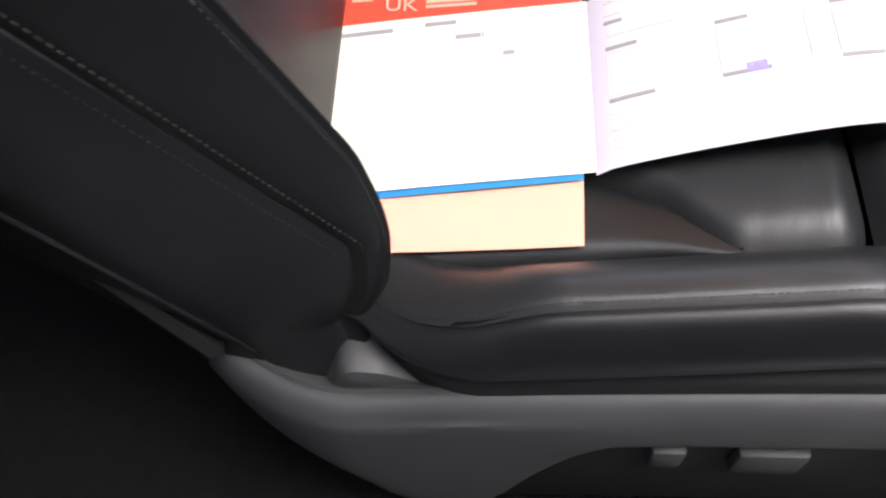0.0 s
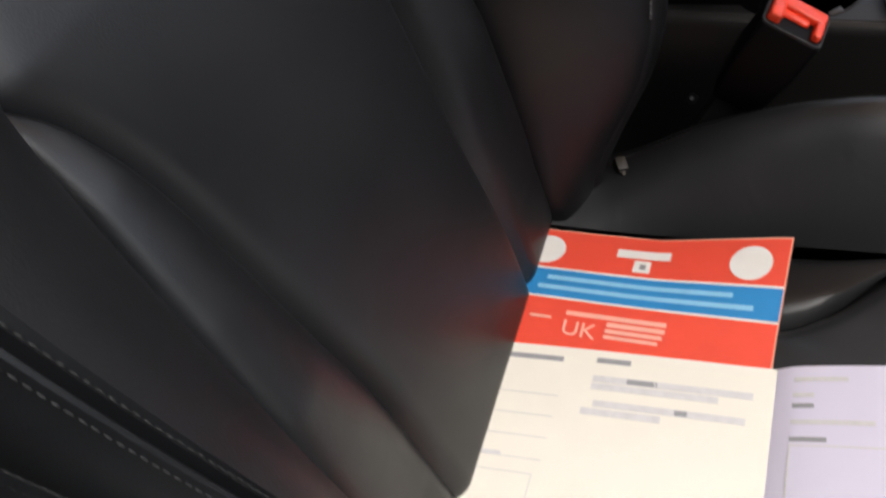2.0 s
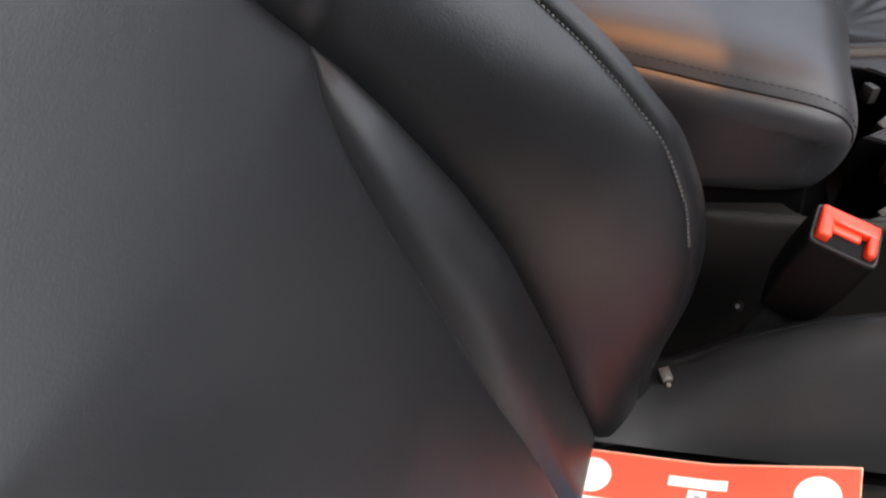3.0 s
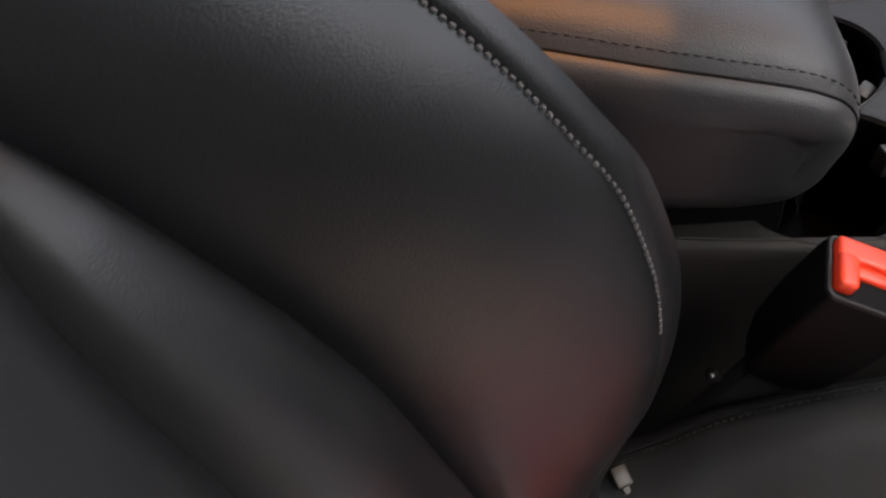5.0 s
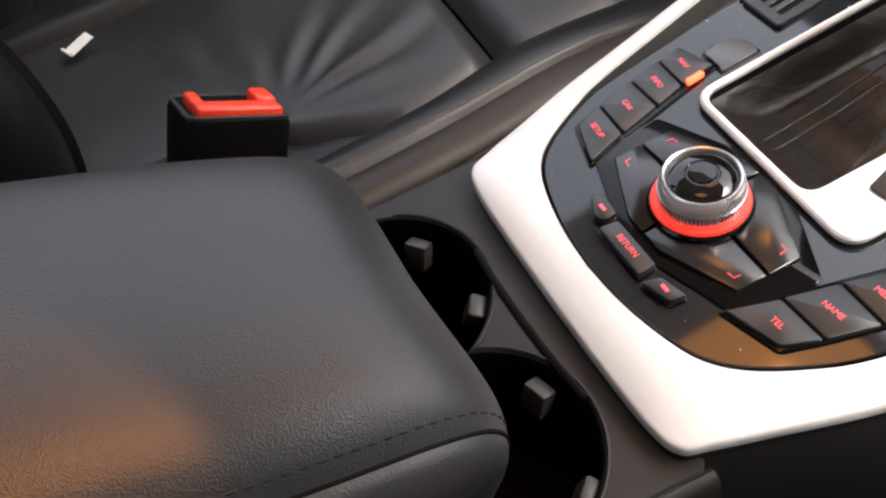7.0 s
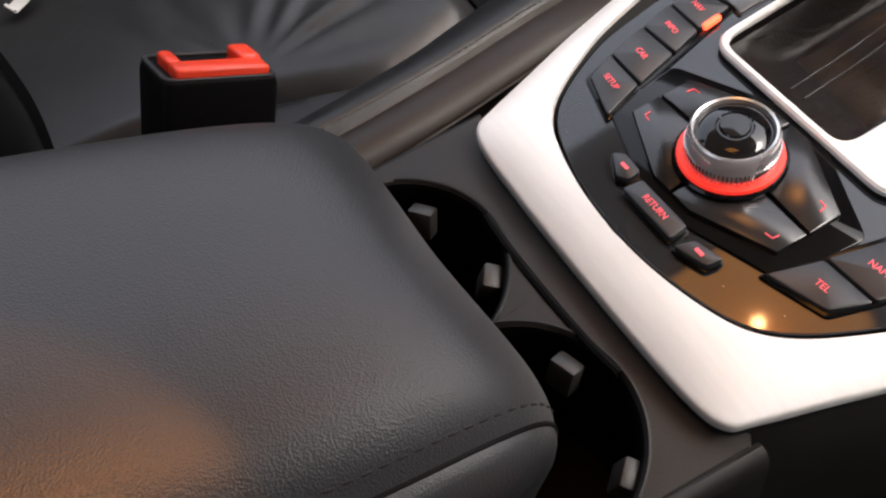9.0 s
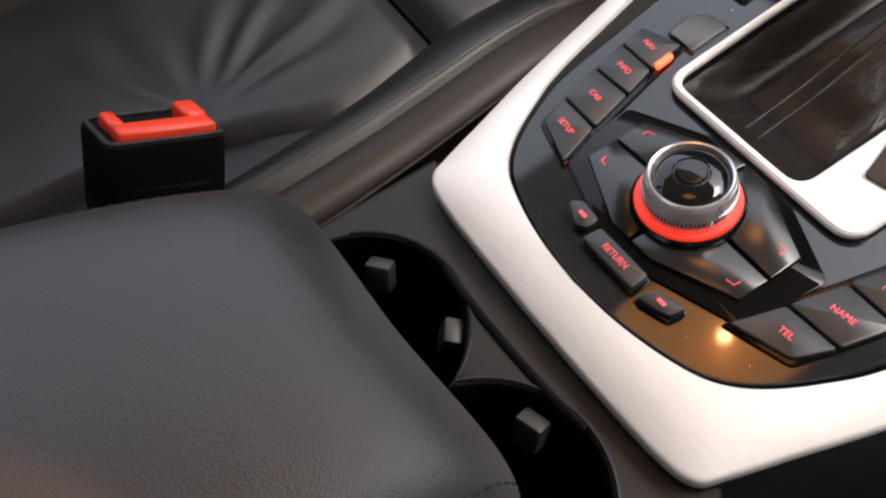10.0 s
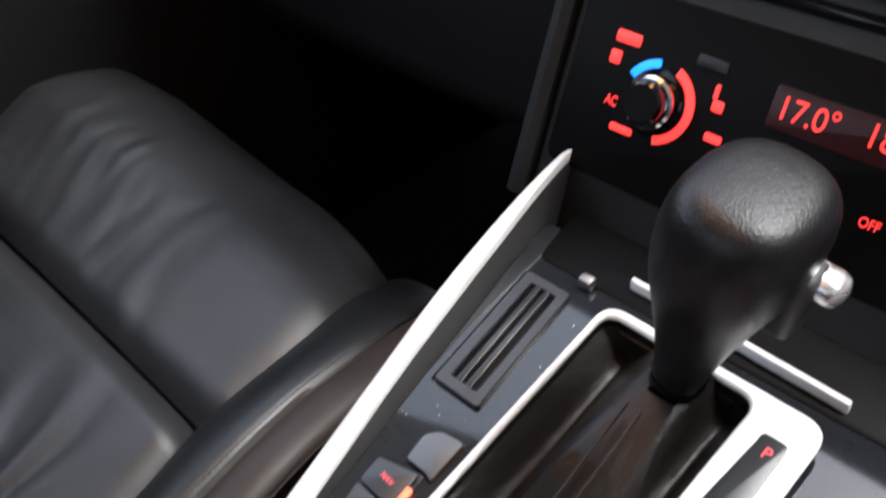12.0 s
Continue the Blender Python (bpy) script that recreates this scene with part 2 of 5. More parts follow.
def curve_at(table, x):
    """Smooth reading of a table of (x, value) pairs, with no overshoot between them."""
    if x <= table[0][0]:
        return table[0][1]
    if x >= table[-1][0]:
        return table[-1][1]
    k = next(i for i in range(len(table) - 1) if x <= table[i + 1][0])

    def chord(i):
        return (table[i + 1][1] - table[i][1]) / (table[i + 1][0] - table[i][0])

    def slope(i):
        if i == 0 or i == len(table) - 1:
            return chord(min(i, len(table) - 2))
        u, v = chord(i - 1), chord(i)
        return 0.0 if u * v <= 0 else 2 * u * v / (u + v)

    (x0, y0), (x1, y1) = table[k], table[k + 1]
    h = x1 - x0
    t = (x - x0) / h
    return (1 + 2 * t) * (1 - t) ** 2 * y0 + t * (1 - t) ** 2 * h * slope(k) + t * t * (3 - 2 * t) * y1 + t * t * (t - 1) * h * slope(k + 1)


def rounded(corners, r, n=4):
    """An outline with its corners rounded; corners run anticlockwise."""
    out = []
    k = len(corners)
    for i in range(k):
        p, a, b = Vector(corners[i]), Vector(corners[i - 1]), Vector(corners[(i + 1) % k])
        ra = min(r, 0.45 * (a - p).length, 0.45 * (b - p).length)
        s, e = p + (a - p).normalized() * ra, p + (b - p).normalized() * ra
        for j in range(n + 1):
            t = j / n
            out.append((s * (1 - t) ** 2 + p * 2 * t * (1 - t) + e * t * t).to_tuple())
    return out


def inset(outline, d):
    k = len(outline)
    out = []
    for i in range(k):
        p, a, b = Vector(outline[i]), Vector(outline[i - 1]), Vector(outline[(i + 1) % k])
        e0, e1 = (p - a), (b - p)
        e0 = e0.normalized() if e0.length > 1e-9 else e1.normalized()
        e1 = e1.normalized() if e1.length > 1e-9 else e0
        nrm = Vector((-e0.y - e1.y, e0.x + e1.x))
        nrm = nrm.normalized() if nrm.length > 1e-9 else Vector((0, 0))
        out.append((p + nrm * d).to_tuple())
    return out


def area2(outline):
    return sum(a[0] * b[1] - b[0] * a[1] for a, b in zip(outline, outline[1:] + outline[:1]))


def prism(outline, z0, z1, bevel=0.0008, slope=None):
    """An upright block with a bevelled top; slope(x, y) lifts the top."""
    if area2(outline) < 0:
        outline = outline[::-1]
    up = slope or (lambda x, y: 0.0)
    rings = [[(x, y, z0 + up(x, y)) for x, y in outline], [(x, y, z1 - bevel + up(x, y)) for x, y in outline],
             [(x, y, z1 - 0.3 * bevel + up(x, y)) for x, y in inset(outline, 0.3 * bevel)], [(x, y, z1 + up(x, y)) for x, y in inset(outline, bevel)]]
    return capped(rings)


def surround(outer, inner, z0, z1, bevel=0.001, dome=0.0, rise=0.0):
    """A flat frame between two outlines with the same number of points."""
    o2, i2 = inset(outer, bevel), inset(inner, -bevel)
    mid = [((a[0] + b[0]) / 2, (a[1] + b[1]) / 2) for a, b in zip(o2, i2)]
    rings = [[(x, y, z0) for x, y in outer], [(x, y, z1 - bevel) for x, y in outer], [(x, y, z1) for x, y in o2], [(x, y, z1 + dome) for x, y in mid],
             [(x, y, z1) for x, y in i2], [(x, y, z1 - bevel) for x, y in inner], [(x, y, z0) for x, y in inner]]
    rings = [[(x, y, z + rise * y) for x, y, z in r] for r in rings]
    return sheet(rings + [rings[0]], close=True)


def lathe(profile, n=40, m=Matrix()):
    """A turned body from (radius, height) pairs, closed at both ends."""
    rings = [[m @ Vector((r * math.cos(2 * math.pi * k / n), r * math.sin(2 * math.pi * k / n), z)) for k in range(n)] for r, z in profile]
    return capped(rings)


def tube(pts, r, n=8):
    """A round cord along points."""
    P = [Vector(p) for p in pts]
    rings = []
    for i, p in enumerate(P):
        d = (P[min(i + 1, len(P) - 1)] - P[max(i - 1, 0)]).normalized()
        a = d.orthogonal().normalized() if i == 0 else (last - d * last.dot(d)).normalized()
        last = a
        b = d.cross(a)
        rings.append([p + r * (a * math.cos(2 * math.pi * k / n) + b * math.sin(2 * math.pi * k / n)) for k in range(n)])
    return capped(rings)


def stitches(pts, length=0.0029, gap=0.0015, r=0.00045):
    """A row of short thread stitches along points, in one bmesh."""
    bm = bmesh.new()
    P = [Vector(p) for p in pts]
    acc, nxt = 0.0, 0.0
    for a, b in zip(P, P[1:]):
        d = b - a
        L = d.length
        if L < 1e-9:
            continue
        u = d / L
        s = u.orthogonal().normalized()
        t = u.cross(s)
        while nxt < acc + L:
            p0 = a + u * (nxt - acc)
            rings = []
            for q, rr in ((0, 0.35), (0.2, 1.0), (0.8, 1.0), (1, 0.35)):
                c = p0 + u * (length * q)
                rings.append([bm.verts.new(c + r * rr * (s * math.cos(k * math.pi / 2.5) + t * math.sin(k * math.pi / 2.5))) for k in range(5)])
            for r0, r1 in zip(rings, rings[1:]):
                for k in range(5):
                    bm.faces.new((r0[k], r0[(k + 1) % 5], r1[(k + 1) % 5], r1[k]))
            nxt += length + gap
        acc += L
    return bm


def block(x0, x1, y0, y1, z0, z1, r=0.004, seg=2):
    """A box with rounded edges."""
    bm = bmesh.new()
    bmesh.ops.create_cube(bm, size=1, matrix=Matrix.LocRotScale(((x0 + x1) / 2, (y0 + y1) / 2, (z0 + z1) / 2), None, (x1 - x0, y1 - y0, z1 - z0)))
    if r:
        bmesh.ops.bevel(bm, geom=bm.edges[:], offset=r, segments=seg, profile=0.5, affect="EDGES")
    return bm


def legend(body, size, m, mat, parent, name="legend", width=1.0):
    """Built-in-font lettering, lying in its own xy plane."""
    cu = bpy.data.curves.new(name, "FONT")
    cu.body, cu.size, cu.align_x, cu.align_y, cu.extrude = body, size, "CENTER", "CENTER", 0.0001
    cu.materials.append(mat)
    ob = new(name, cu)
    ob.parent = parent
    ob.matrix_local = m @ Matrix.Diagonal((width, 1, 1, 1))
    return ob


def flat_bar(x0, x1, y0, y1, z, h=0.0002):
    return prism([(x0, y0), (x1, y0), (x1, y1), (x0, y1)], z, z + h, 0.00004)


# ---------------------------------------------------------------- setting
def build_setting():
    g = part("ground", prism([(-60, -60), (60, -60), (60, 60), (-60, 60)], -0.6, -0.45, 0.01), PAVING)
    tagged(g, "pale concrete ground outside the car", "ground", kind="structure")
    f = part("floor", block(-0.76, 0.76, -1.3, 0.95, -0.05, 0.05, 0.01), CARPET)
    tagged(f, "black carpeted car floor", "floor", kind="structure")
    # roof with the header bowing forward in the middle
    rows = []
    for x in np.linspace(-0.60, 0.60, 17):
        front = 0.44 - 0.42 * x * x
        rows.append([(x, y, 1.36 - 0.24 * x * x - 0.04 * y * y) for y in np.linspace(-1.35, front, 12)])
    r = part("ceiling", sheet(rows, 0.03, inward=(0, 0, 1)), LINING)
    tagged(r, "beige fabric roof lining over the front seats", "ceiling", kind="structure")
    for n, s in (("wall_left", -1), ("wall_right", 1)):
        y1 = 0.95 if s < 0 else -0.52
        bm = block(min(s * 0.76, s * 0.82), max(s * 0.76, s * 0.82), -1.3, y1, -0.1, 0.78, 0.02)
        w = part(n, bm, DOOR_TRIM)
        tagged(w, "dark grained plastic door and side lining", "wall", kind="structure")
        p = part("pillar", block(min(s * 0.62, s * 0.76), max(s * 0.62, s * 0.76), -0.62, -0.5, 0.7, 1.28, 0.03), DOOR_TRIM, w)
    s = part("sill", block(0.72, 0.84, -0.55, 0.95, -0.1, 0.1, 0.02), PAINT)
    tagged(s, "dark painted door sill under the open driver's door", "sill", kind="structure")
    b = part("wall_back", block(-0.76, 0.76, -1.34, -1.28, -0.1, 0.92, 0.02), DOOR_TRIM)
    tagged(b, "dark lining that closes the rear of the cabin", "wall", kind="structure")
    w = part("wall_front", block(-0.76, 0.76, 0.95, 1.0, -0.1, 0.86, 0.02), DOOR_TRIM)
    tagged(w, "dark bulkhead below the windscreen", "wall", kind="structure")
    # unseen dark wall, added to block sky light at the driver's door
    sky_blocker = part("wall_sky_blocker", block(1.45, 1.6, -6, 1.6, -0.5, 2.5, 0.02), ASPHALT)
    tagged(sky_blocker, "added dark wall that blocks sky light at the open door", "wall", kind="structure")
    # unseen grey wall, added to keep low sky out of the left windows
    low_sky_blocker = part("wall_low_sky_blocker", block(-3.4, -3.2, -8, 8, -0.5, 1.7, 0.02), PAVING)
    tagged(low_sky_blocker, "added grey wall that hides the low sky on the left", "wall", kind="structure")
    lampo = thing("roof_lamp", "warm lit reading lamp in the beige roof lining", "lamp", pose(-0.232, 0.278, 1.338), "roof lamps")
    part("housing", prism(rounded([(-0.125, -0.140), (0.125, -0.140), (0.125, 0.120), (-0.125, 0.120)], 0.036), -0.012, 0.012, 0.003), BEIGE, lampo)
    # the lens is oversized: its glow also stands in for the lamp-lit lining
    part("lens", prism(rounded([(-0.112, -0.125), (0.112, -0.125), (0.112, 0.105), (-0.112, 0.105)], 0.03), -0.017, -0.0115, 0.001), GLOW_LAMP, lampo, "glowing warm lens, widened to imitate the lit lining")
    copy_thing(lampo, Matrix.Translation((0.04, -0.10, 1.347)))


build_setting()

# ---------------------------------------------------------------- seats
LEAN = radians(20.8)
UPS = Vector((0, -math.sin(LEAN), math.cos(LEAN)))
OUT = Vector((0, math.cos(LEAN), math.sin(LEAN)))
FOOT = Vector((0, -0.29, 0.37))
VALLEY = [(-0.03, 0.088), (0.07, 0.092), (0.12, 0.092), (0.19, 0.098), (0.26, 0.104), (0.30, 0.109), (0.342, 0.121), (0.366, 0.137)]
SEAM = [(-0.03, 0.168), (0.05, 0.170), (0.13, 0.167), (0.20, 0.163), (0.27, 0.155), (0.32, 0.148), (0.366, 0.139), (0.41, 0.122), (0.5, 0.115), (0.62, 0.115)]
RIM = [(-0.03, 0.200), (0.1, 0.208), (0.2, 0.212), (0.34, 0.216), (0.62, 0.205)]
PROUD = [(-0.03, 0.010), (0.0, 0.022), (0.03, 0.043), (0.08, 0.082), (0.13, 0.106), (0.17, 0.115), (0.205, 0.117), (0.24, 0.110), (0.28, 0.098), (0.32, 0.082), (0.36, 0.069), (0.4, 0.061), (0.62, 0.052)]
RIM_OUT = [(-0.03, 0.190), (0.05, 0.199), (0.20, 0.215), (0.36, 0.232), (0.62, 0.245)]
PROUD_OUT = [(-0.03, 0.020), (0.0, 0.044), (0.03, 0.060), (0.06, 0.073), (0.10, 0.084), (0.14, 0.090), (0.36, 0.088), (0.62, 0.072)]
RISE_IN = [(-0.36, 0.6), (-0.28, 0.95), (-0.22, 1.3), (-0.155, 1.58), (-0.09, 1.70), (0.0, 1.45), (0.10, 1.08), (0.17, 0.75), (0.23, 0.3), (0.262, 0.04)]
RISE_DRIVER = [(-0.36, 0.1), (-0.27, 0.35), (-0.24, 0.62), (-0.21, 1.00), (-0.18, 1.32), (-0.155, 1.55), (-0.12, 1.76), (-0.08, 1.88), (-0.04, 1.8), (0.0, 1.6), (0.10, 1.12), (0.17, 0.75), (0.23, 0.3), (0.262, 0.04)]
RISE_OUT = [(-0.36, 0.05), (-0.27, 0.1), (-0.235, 0.25), (-0.20, 0.55), (-0.15, 0.88), (0.0, 0.85), (0.06, 0.6), (0.12, 0.22), (0.17, 0.08), (0.262, 0.02)]
C_VALLEY = [(-0.34, 0.085), (-0.16, 0.092), (-0.115, 0.098), (-0.083, 0.116), (-0.055, 0.145), (-0.036, 0.163)]
BASE_Z = [(-0.36, 0.342), (-0.22, 0.352), (-0.12, 0.363), (-0.04, 0.374), (0.05, 0.386), (0.16, 0.388), (0.22, 0.375), (0.255, 0.345), (0.27, 0.30)]


SIDE_STEEP = ((0.2195, 0.0445), (0.222, 0.047), (0.230, 0.041), (0.2385, 0.022), (0.2405, 0.006), (0.2375, -0.010), (0.2330, -0.0155), (0.2345, -0.021), (0.2355, -0.035), (0.233, -0.085), (0.225, -0.12))
SIDE_ROLLED = ((0.2195, 0.0445), (0.222, 0.0472), (0.229, 0.0490), (0.2365, 0.0488), (0.243, 0.0465), (0.2475, 0.0425), (0.2485, 0.040), (0.247, 0.037), (0.2455, 0.02), (0.243, -0.03), (0.235, -0.12))


def back_point(u, v, d):
    return FOOT + UPS * v + OUT * d + Vector((u, 0, 0))


def seam_dip(q, depth=0.006, width=0.10):
    """How far leather turns down into the seam at both ends of a panel."""
    e = min(q, 1 - q)
    return -depth * max(0.0, 1 - e / width) ** 2


def build_seat(name, label, m, group, folds, valley_in=C_VALLEY, seam_in=((-0.36, 0.166), (0.262, 0.166)), extra=0.0, fan=(-0.19, -0.24), rise_in=RISE_IN, lean_in=0.010, taper_in=((-0.36, 0.0), (0.262, 0.0)), side_in=SIDE_STEEP, side_leather=None):
    seat = thing(name, label, "seat", m, group)
    # --- backrest
    vs = np.linspace(-0.03, 0.62, 150)
    cut = [v for v in vs if v <= 0.368]

    def up_level(v):
        return max(-0.2, min(1.0, (0.37 - v) / 0.12))

    def step(v):
        """How far the outer edge of the facing stands proud of the insert."""
        return 0.014 * up_level(v) * min(1.0, max(0.0, (v - 0.05) / 0.14)) + tuck(v)

    def tuck(v):
        """The backrest recedes where it meets the cushion."""
        return -0.007 * max(0.0, 1 - max(v, 0.0) / 0.10) ** 1.5

    def wv(v):
        return curve_at(VALLEY, v) if v < 0.366 else curve_at(SEAM, v)

    def cross_seam(q, v):
        """The seam where the upper bolster panel joins the lower one, and the step above it."""
        e = v - curve_at([(0.0, 0.368), (0.1, 0.377), (0.22, 0.387), (0.32, 0.397), (0.6, 0.417), (1.0, 0.437)], q)
        return -0.005 * math.exp(-(e / 0.0045) ** 2) - (0.005 * min(1.0, e / 0.02) if e > 0 else 0.0) * (1 - q)

    rows = []
    for v in vs:
        w = wv(v)
        lip = -0.05 * max(0, (0.0 - v) / 0.03) ** 2
        rows.append([back_point(w * q, v, 0.009 * (1 - q * q) * min(1.0, max(0.0, v / 0.2)) + seam_dip((q + 1) / 2, 0.007, 0.07) + lip + tuck(v)) for q in np.linspace(-1, 1, 49)])
    part("backrest_insert", sheet(rows, 0.012, inward=-OUT), LEATHER, seat, "wide smooth centre panel of the backrest")
    for s in (-1, 1):
        rows = []
        for v in cut:
            a, b = curve_at(VALLEY, v), curve_at(SEAM, v)
            lip = -0.05 * max(0, (0.0 - v) / 0.03) ** 2
            wdt = b - a
            sink = 0.007 * (1 - min(1.0, wdt / 0.035))
            rows.append([back_point(s * (a + wdt * q), v, q * (step(v) - tuck(v)) + tuck(v) + 0.17 * wdt * math.sin(math.pi * q) * min(1.0, max(0.0, (v - 0.05) / 0.14)) - sink + seam_dip(q, 0.007 - sink, 0.18) + lip) for q in np.linspace(0, 1, 13)])
        part("backrest_facing", sheet(rows, 0.01, inward=-OUT), LEATHER, seat, "narrow crescent panel between insert and bolster")
        rim, proud = (RIM_OUT, PROUD_OUT) if s > 0 else (RIM, PROUD)
        rows = []
        for v in vs:
            a, b, D = curve_at(SEAM, v), curve_at(rim, v), curve_at(proud, v)
            row = []
            for q in np.linspace(0, 1, 17):
                bulge = 1 - (1 - q) ** 1.5
                row.append(back_point(s * (a + (b - a) * (0.75 * q + 0.25 * q * q)), v, step(v) + (D - step(v)) * bulge + seam_dip(q, 0.007, 0.07) + cross_seam(q, v)))
            rows.append(row)
        part("backrest_bolster", sheet(rows, 0.012, inward=-OUT), LEATHER, seat, "deep side bolster of black leather")
        rows, seam_pts, back_seam = [], [], []
        if s > 0:
            b, D = curve_at(rim, -0.03), curve_at(proud, -0.03)
            edge = [(b, D - 0.0045), (b + 0.003, D - 0.001), (b + 0.008, D - 0.006), (b + 0.010, D - 0.016), (b + 0.0095, D - 0.022), (b + 0.012, D - 0.03), (b + 0.014, D - 0.05), (b + 0.014, -0.058), (b + 0.011, -0.064), (b + 0.012, -0.070), (b + 0.001, -0.11), (b - 0.027, -0.16)]
            for v, top in ((-0.100, -0.20), (-0.098, -0.10), (-0.095, -0.062), (-0.091, -0.036), (-0.085, -0.0205), (-0.075, -0.0085), (-0.062, 0.0025), (-0.046, 0.0115)):
                rows.append([back_point(p.x - 0.05 * max(0.0, p.y - top) + 0.40 * (-0.03 - v), v, max(min(p.y, top), -0.16 - 1.5 * (v + 0.03))) for p in smooth_path([(x, y, 0) for x, y in edge], 2)])
        for v in vs:
            b, D = curve_at(rim, v), curve_at(proud, v)
            if s > 0:
                vc = max(-0.02, min(0.42, v)) - 0.05
                ub, db, uc = 0.206 + 0.126 * vc, min(0.054 - 0.129 * vc, D - 0.022), 0.215 + 0.113 * vc
                prof = [(b, D - 0.0045), (b + 0.003, D - 0.001), (b + 0.5 * (ub - b) + 0.004, 0.65 * D + 0.35 * db), (ub, db + 0.006), (ub - 0.001, db), (ub + 0.002, db - 0.005),
                        (0.5 * ub + 0.5 * uc + 0.004, 0.5 * db - 0.03), (uc + 0.002, -0.058), (uc - 0.002, -0.064), (uc - 0.001, -0.070), (uc - 0.012, -0.11), (uc - 0.04, -0.16)]
                seam_pts.append((v, ub, db))
                back_seam.append((v, uc, -0.062))
            else:
                k = min(1.0, 0.35 + D / 0.11) * curve_at([(0.08, 1.0), (0.13, 0.90), (0.18, 0.68), (0.25, 0.52), (0.6, 0.50)], v)
                prof = [(b + x * k, D + y) for x, y in ((0.0, -0.0045), (0.004, 0.000), (0.014, 0.003), (0.026, 0.000), (0.036, -0.009), (0.042, -0.028), (0.044, -0.055), (0.043, -0.09), (0.038, -0.125), (0.024, -0.155), (-0.01, -0.185))]
            rows.append([back_point(s * p.x, v, p.y) for p in smooth_path([(x, y, 0) for x, y in prof], 2)])
        part("backrest_side", sheet(rows, 0.004, inward=(-s, 0, 0)), LEATHER, seat, "leather side panel of the backrest")
        for off, dd in ((-0.0035, 0.0002), (0.0055, 0.0)):
            pts = []
            for v in np.linspace(0.03, 0.6, 160):
                b, D = curve_at(rim, v), curve_at(proud, v)
                slope = 0.0016 if off < 0 else 0.0006
                pts.append(back_point(s * (b + off), v, D + dd - (slope if off < 0 else 0.0007)))
            if s > 0:
                part("stitching", stitches(pts), THREAD, seat, "grey double stitching on the bolster edge")
        if s < 0:
            def leather_at(x, v):
                """Height of the bolster's leather at a distance x inside its rim."""
                a, b, D = curve_at(SEAM, v), curve_at(rim, v), curve_at(proud, v)
                q = (-0.75 + math.sqrt(0.5625 + (b + x - a) / (b - a))) / 0.5
                return step(v) + (D - step(v)) * (1 - (1 - q) ** 1.5) + seam_dip(q, 0.007, 0.07) + cross_seam(q, v)

            bars = bmesh.new()
            for v in np.arange(0.12, 0.46, 0.0027):
                b = curve_at(rim, v)
                sway = random.uniform(-0.0006, 0.0006)
                arch = [back_point(-(b + x + sway), v + 0.0005 * j, leather_at(x + sway, v) + z) for j, (x, z) in enumerate(((-0.0095, -0.0025), (-0.0072, -0.0019), (-0.0048, -0.00165), (-0.0022, -0.0018)))]
                one = tube(arch, 0.0011, 8)
                held = bpy.data.meshes.new("held")
                one.to_mesh(held)
                one.free()
                bars.from_mesh(held)
                bpy.data.meshes.remove(held)
            part("seam_pucker", bars, LEATHER, seat, "small gathers of leather along the bolster seam")
            along = np.linspace(0.13, 0.6, 160)
            row = [back_point(-(curve_at(rim, v) - 0.0048), v, leather_at(-0.0048, v) + 0.0006) for v in along]
            part("stitching", stitches(row, 0.0026, 0.0011, 0.0009), THREAD_PALE, seat, "pale grey double stitching on the bolster edge")
            row = [back_point(-(curve_at(rim, v) + 0.0055), v, curve_at(proud, v) + 0.0010) for v in along]
            part("stitching", stitches(row, 0.0026, 0.0011, 0.0008), THREAD_PALE, seat, "pale grey double stitching on the bolster edge")
        if s > 0:
            for du, dd in ((0.0012, 0.0085), (0.0022, -0.0075)):
                part("stitching", stitches([back_point(u + du, v, d + dd) for v, u, d in seam_pts if v > 0.0]), THREAD, seat, "grey double stitching on the side panel")
            part("side_piping", tube([back_point(u + 0.001, v, d) for v, u, d in back_seam[::3]], 0.0018, 6), LEATHER, seat, "thin leather piping at the back shell")
    rows = []
    for v in np.linspace(-0.02, 0.62, 12):
        D = curve_at(PROUD, v)
        rows.append([back_point(u, v, -0.085 - 0.03 * (1 - (u / 0.22) ** 2)) for u in np.linspace(-0.215, 0.215, 12)])
    part("backrest_shell", sheet(rows, 0.01, inward=OUT), SOFT_PLASTIC, seat, "black plastic back shell")

    # --- cushion
    def crease(x, y):
        """Long soft folds that fan out from one spot of the cushion."""
        fold = 0.0
        px, py = x - fan[0], y - fan[1]
        r = math.hypot(px, py)
        a = math.atan2(py, px)
        for a0, w, h, r0, r1 in folds:
            wob = a0 + 0.05 * math.sin(r * 35 + a0 * 9)
            along = max(0.0, min(1.0, (r - r0) / 0.04)) * max(0.0, min(1.0, (r1 - r) / 0.08))
            fold += h * along * (math.exp(-((a - wob) / w) ** 2) - 0.5 * math.exp(-((a - wob - 1.7 * w) / (0.7 * w)) ** 2))
        return fold

    def ripple(x, y):
        """Fine wrinkles that run forward over the middle of the thigh roll."""
        if len(folds) < 4:
            return 0.0
        near = math.exp(-((x - 0.05 - 0.3 * (y - 0.1)) / 0.11) ** 2) * math.exp(-((y - 0.13) / 0.07) ** 2)
        return near * (0.0026 * (noise.noise(Vector((60 * x, 14 * y + 20 * x, 3.0)))) + 0.0016 * noise.noise(Vector((130 * x, 22 * y + 30 * x, 7.0))))

    def flare(x, y):
        """How the wider seat's thigh roll swells up towards its outer end."""
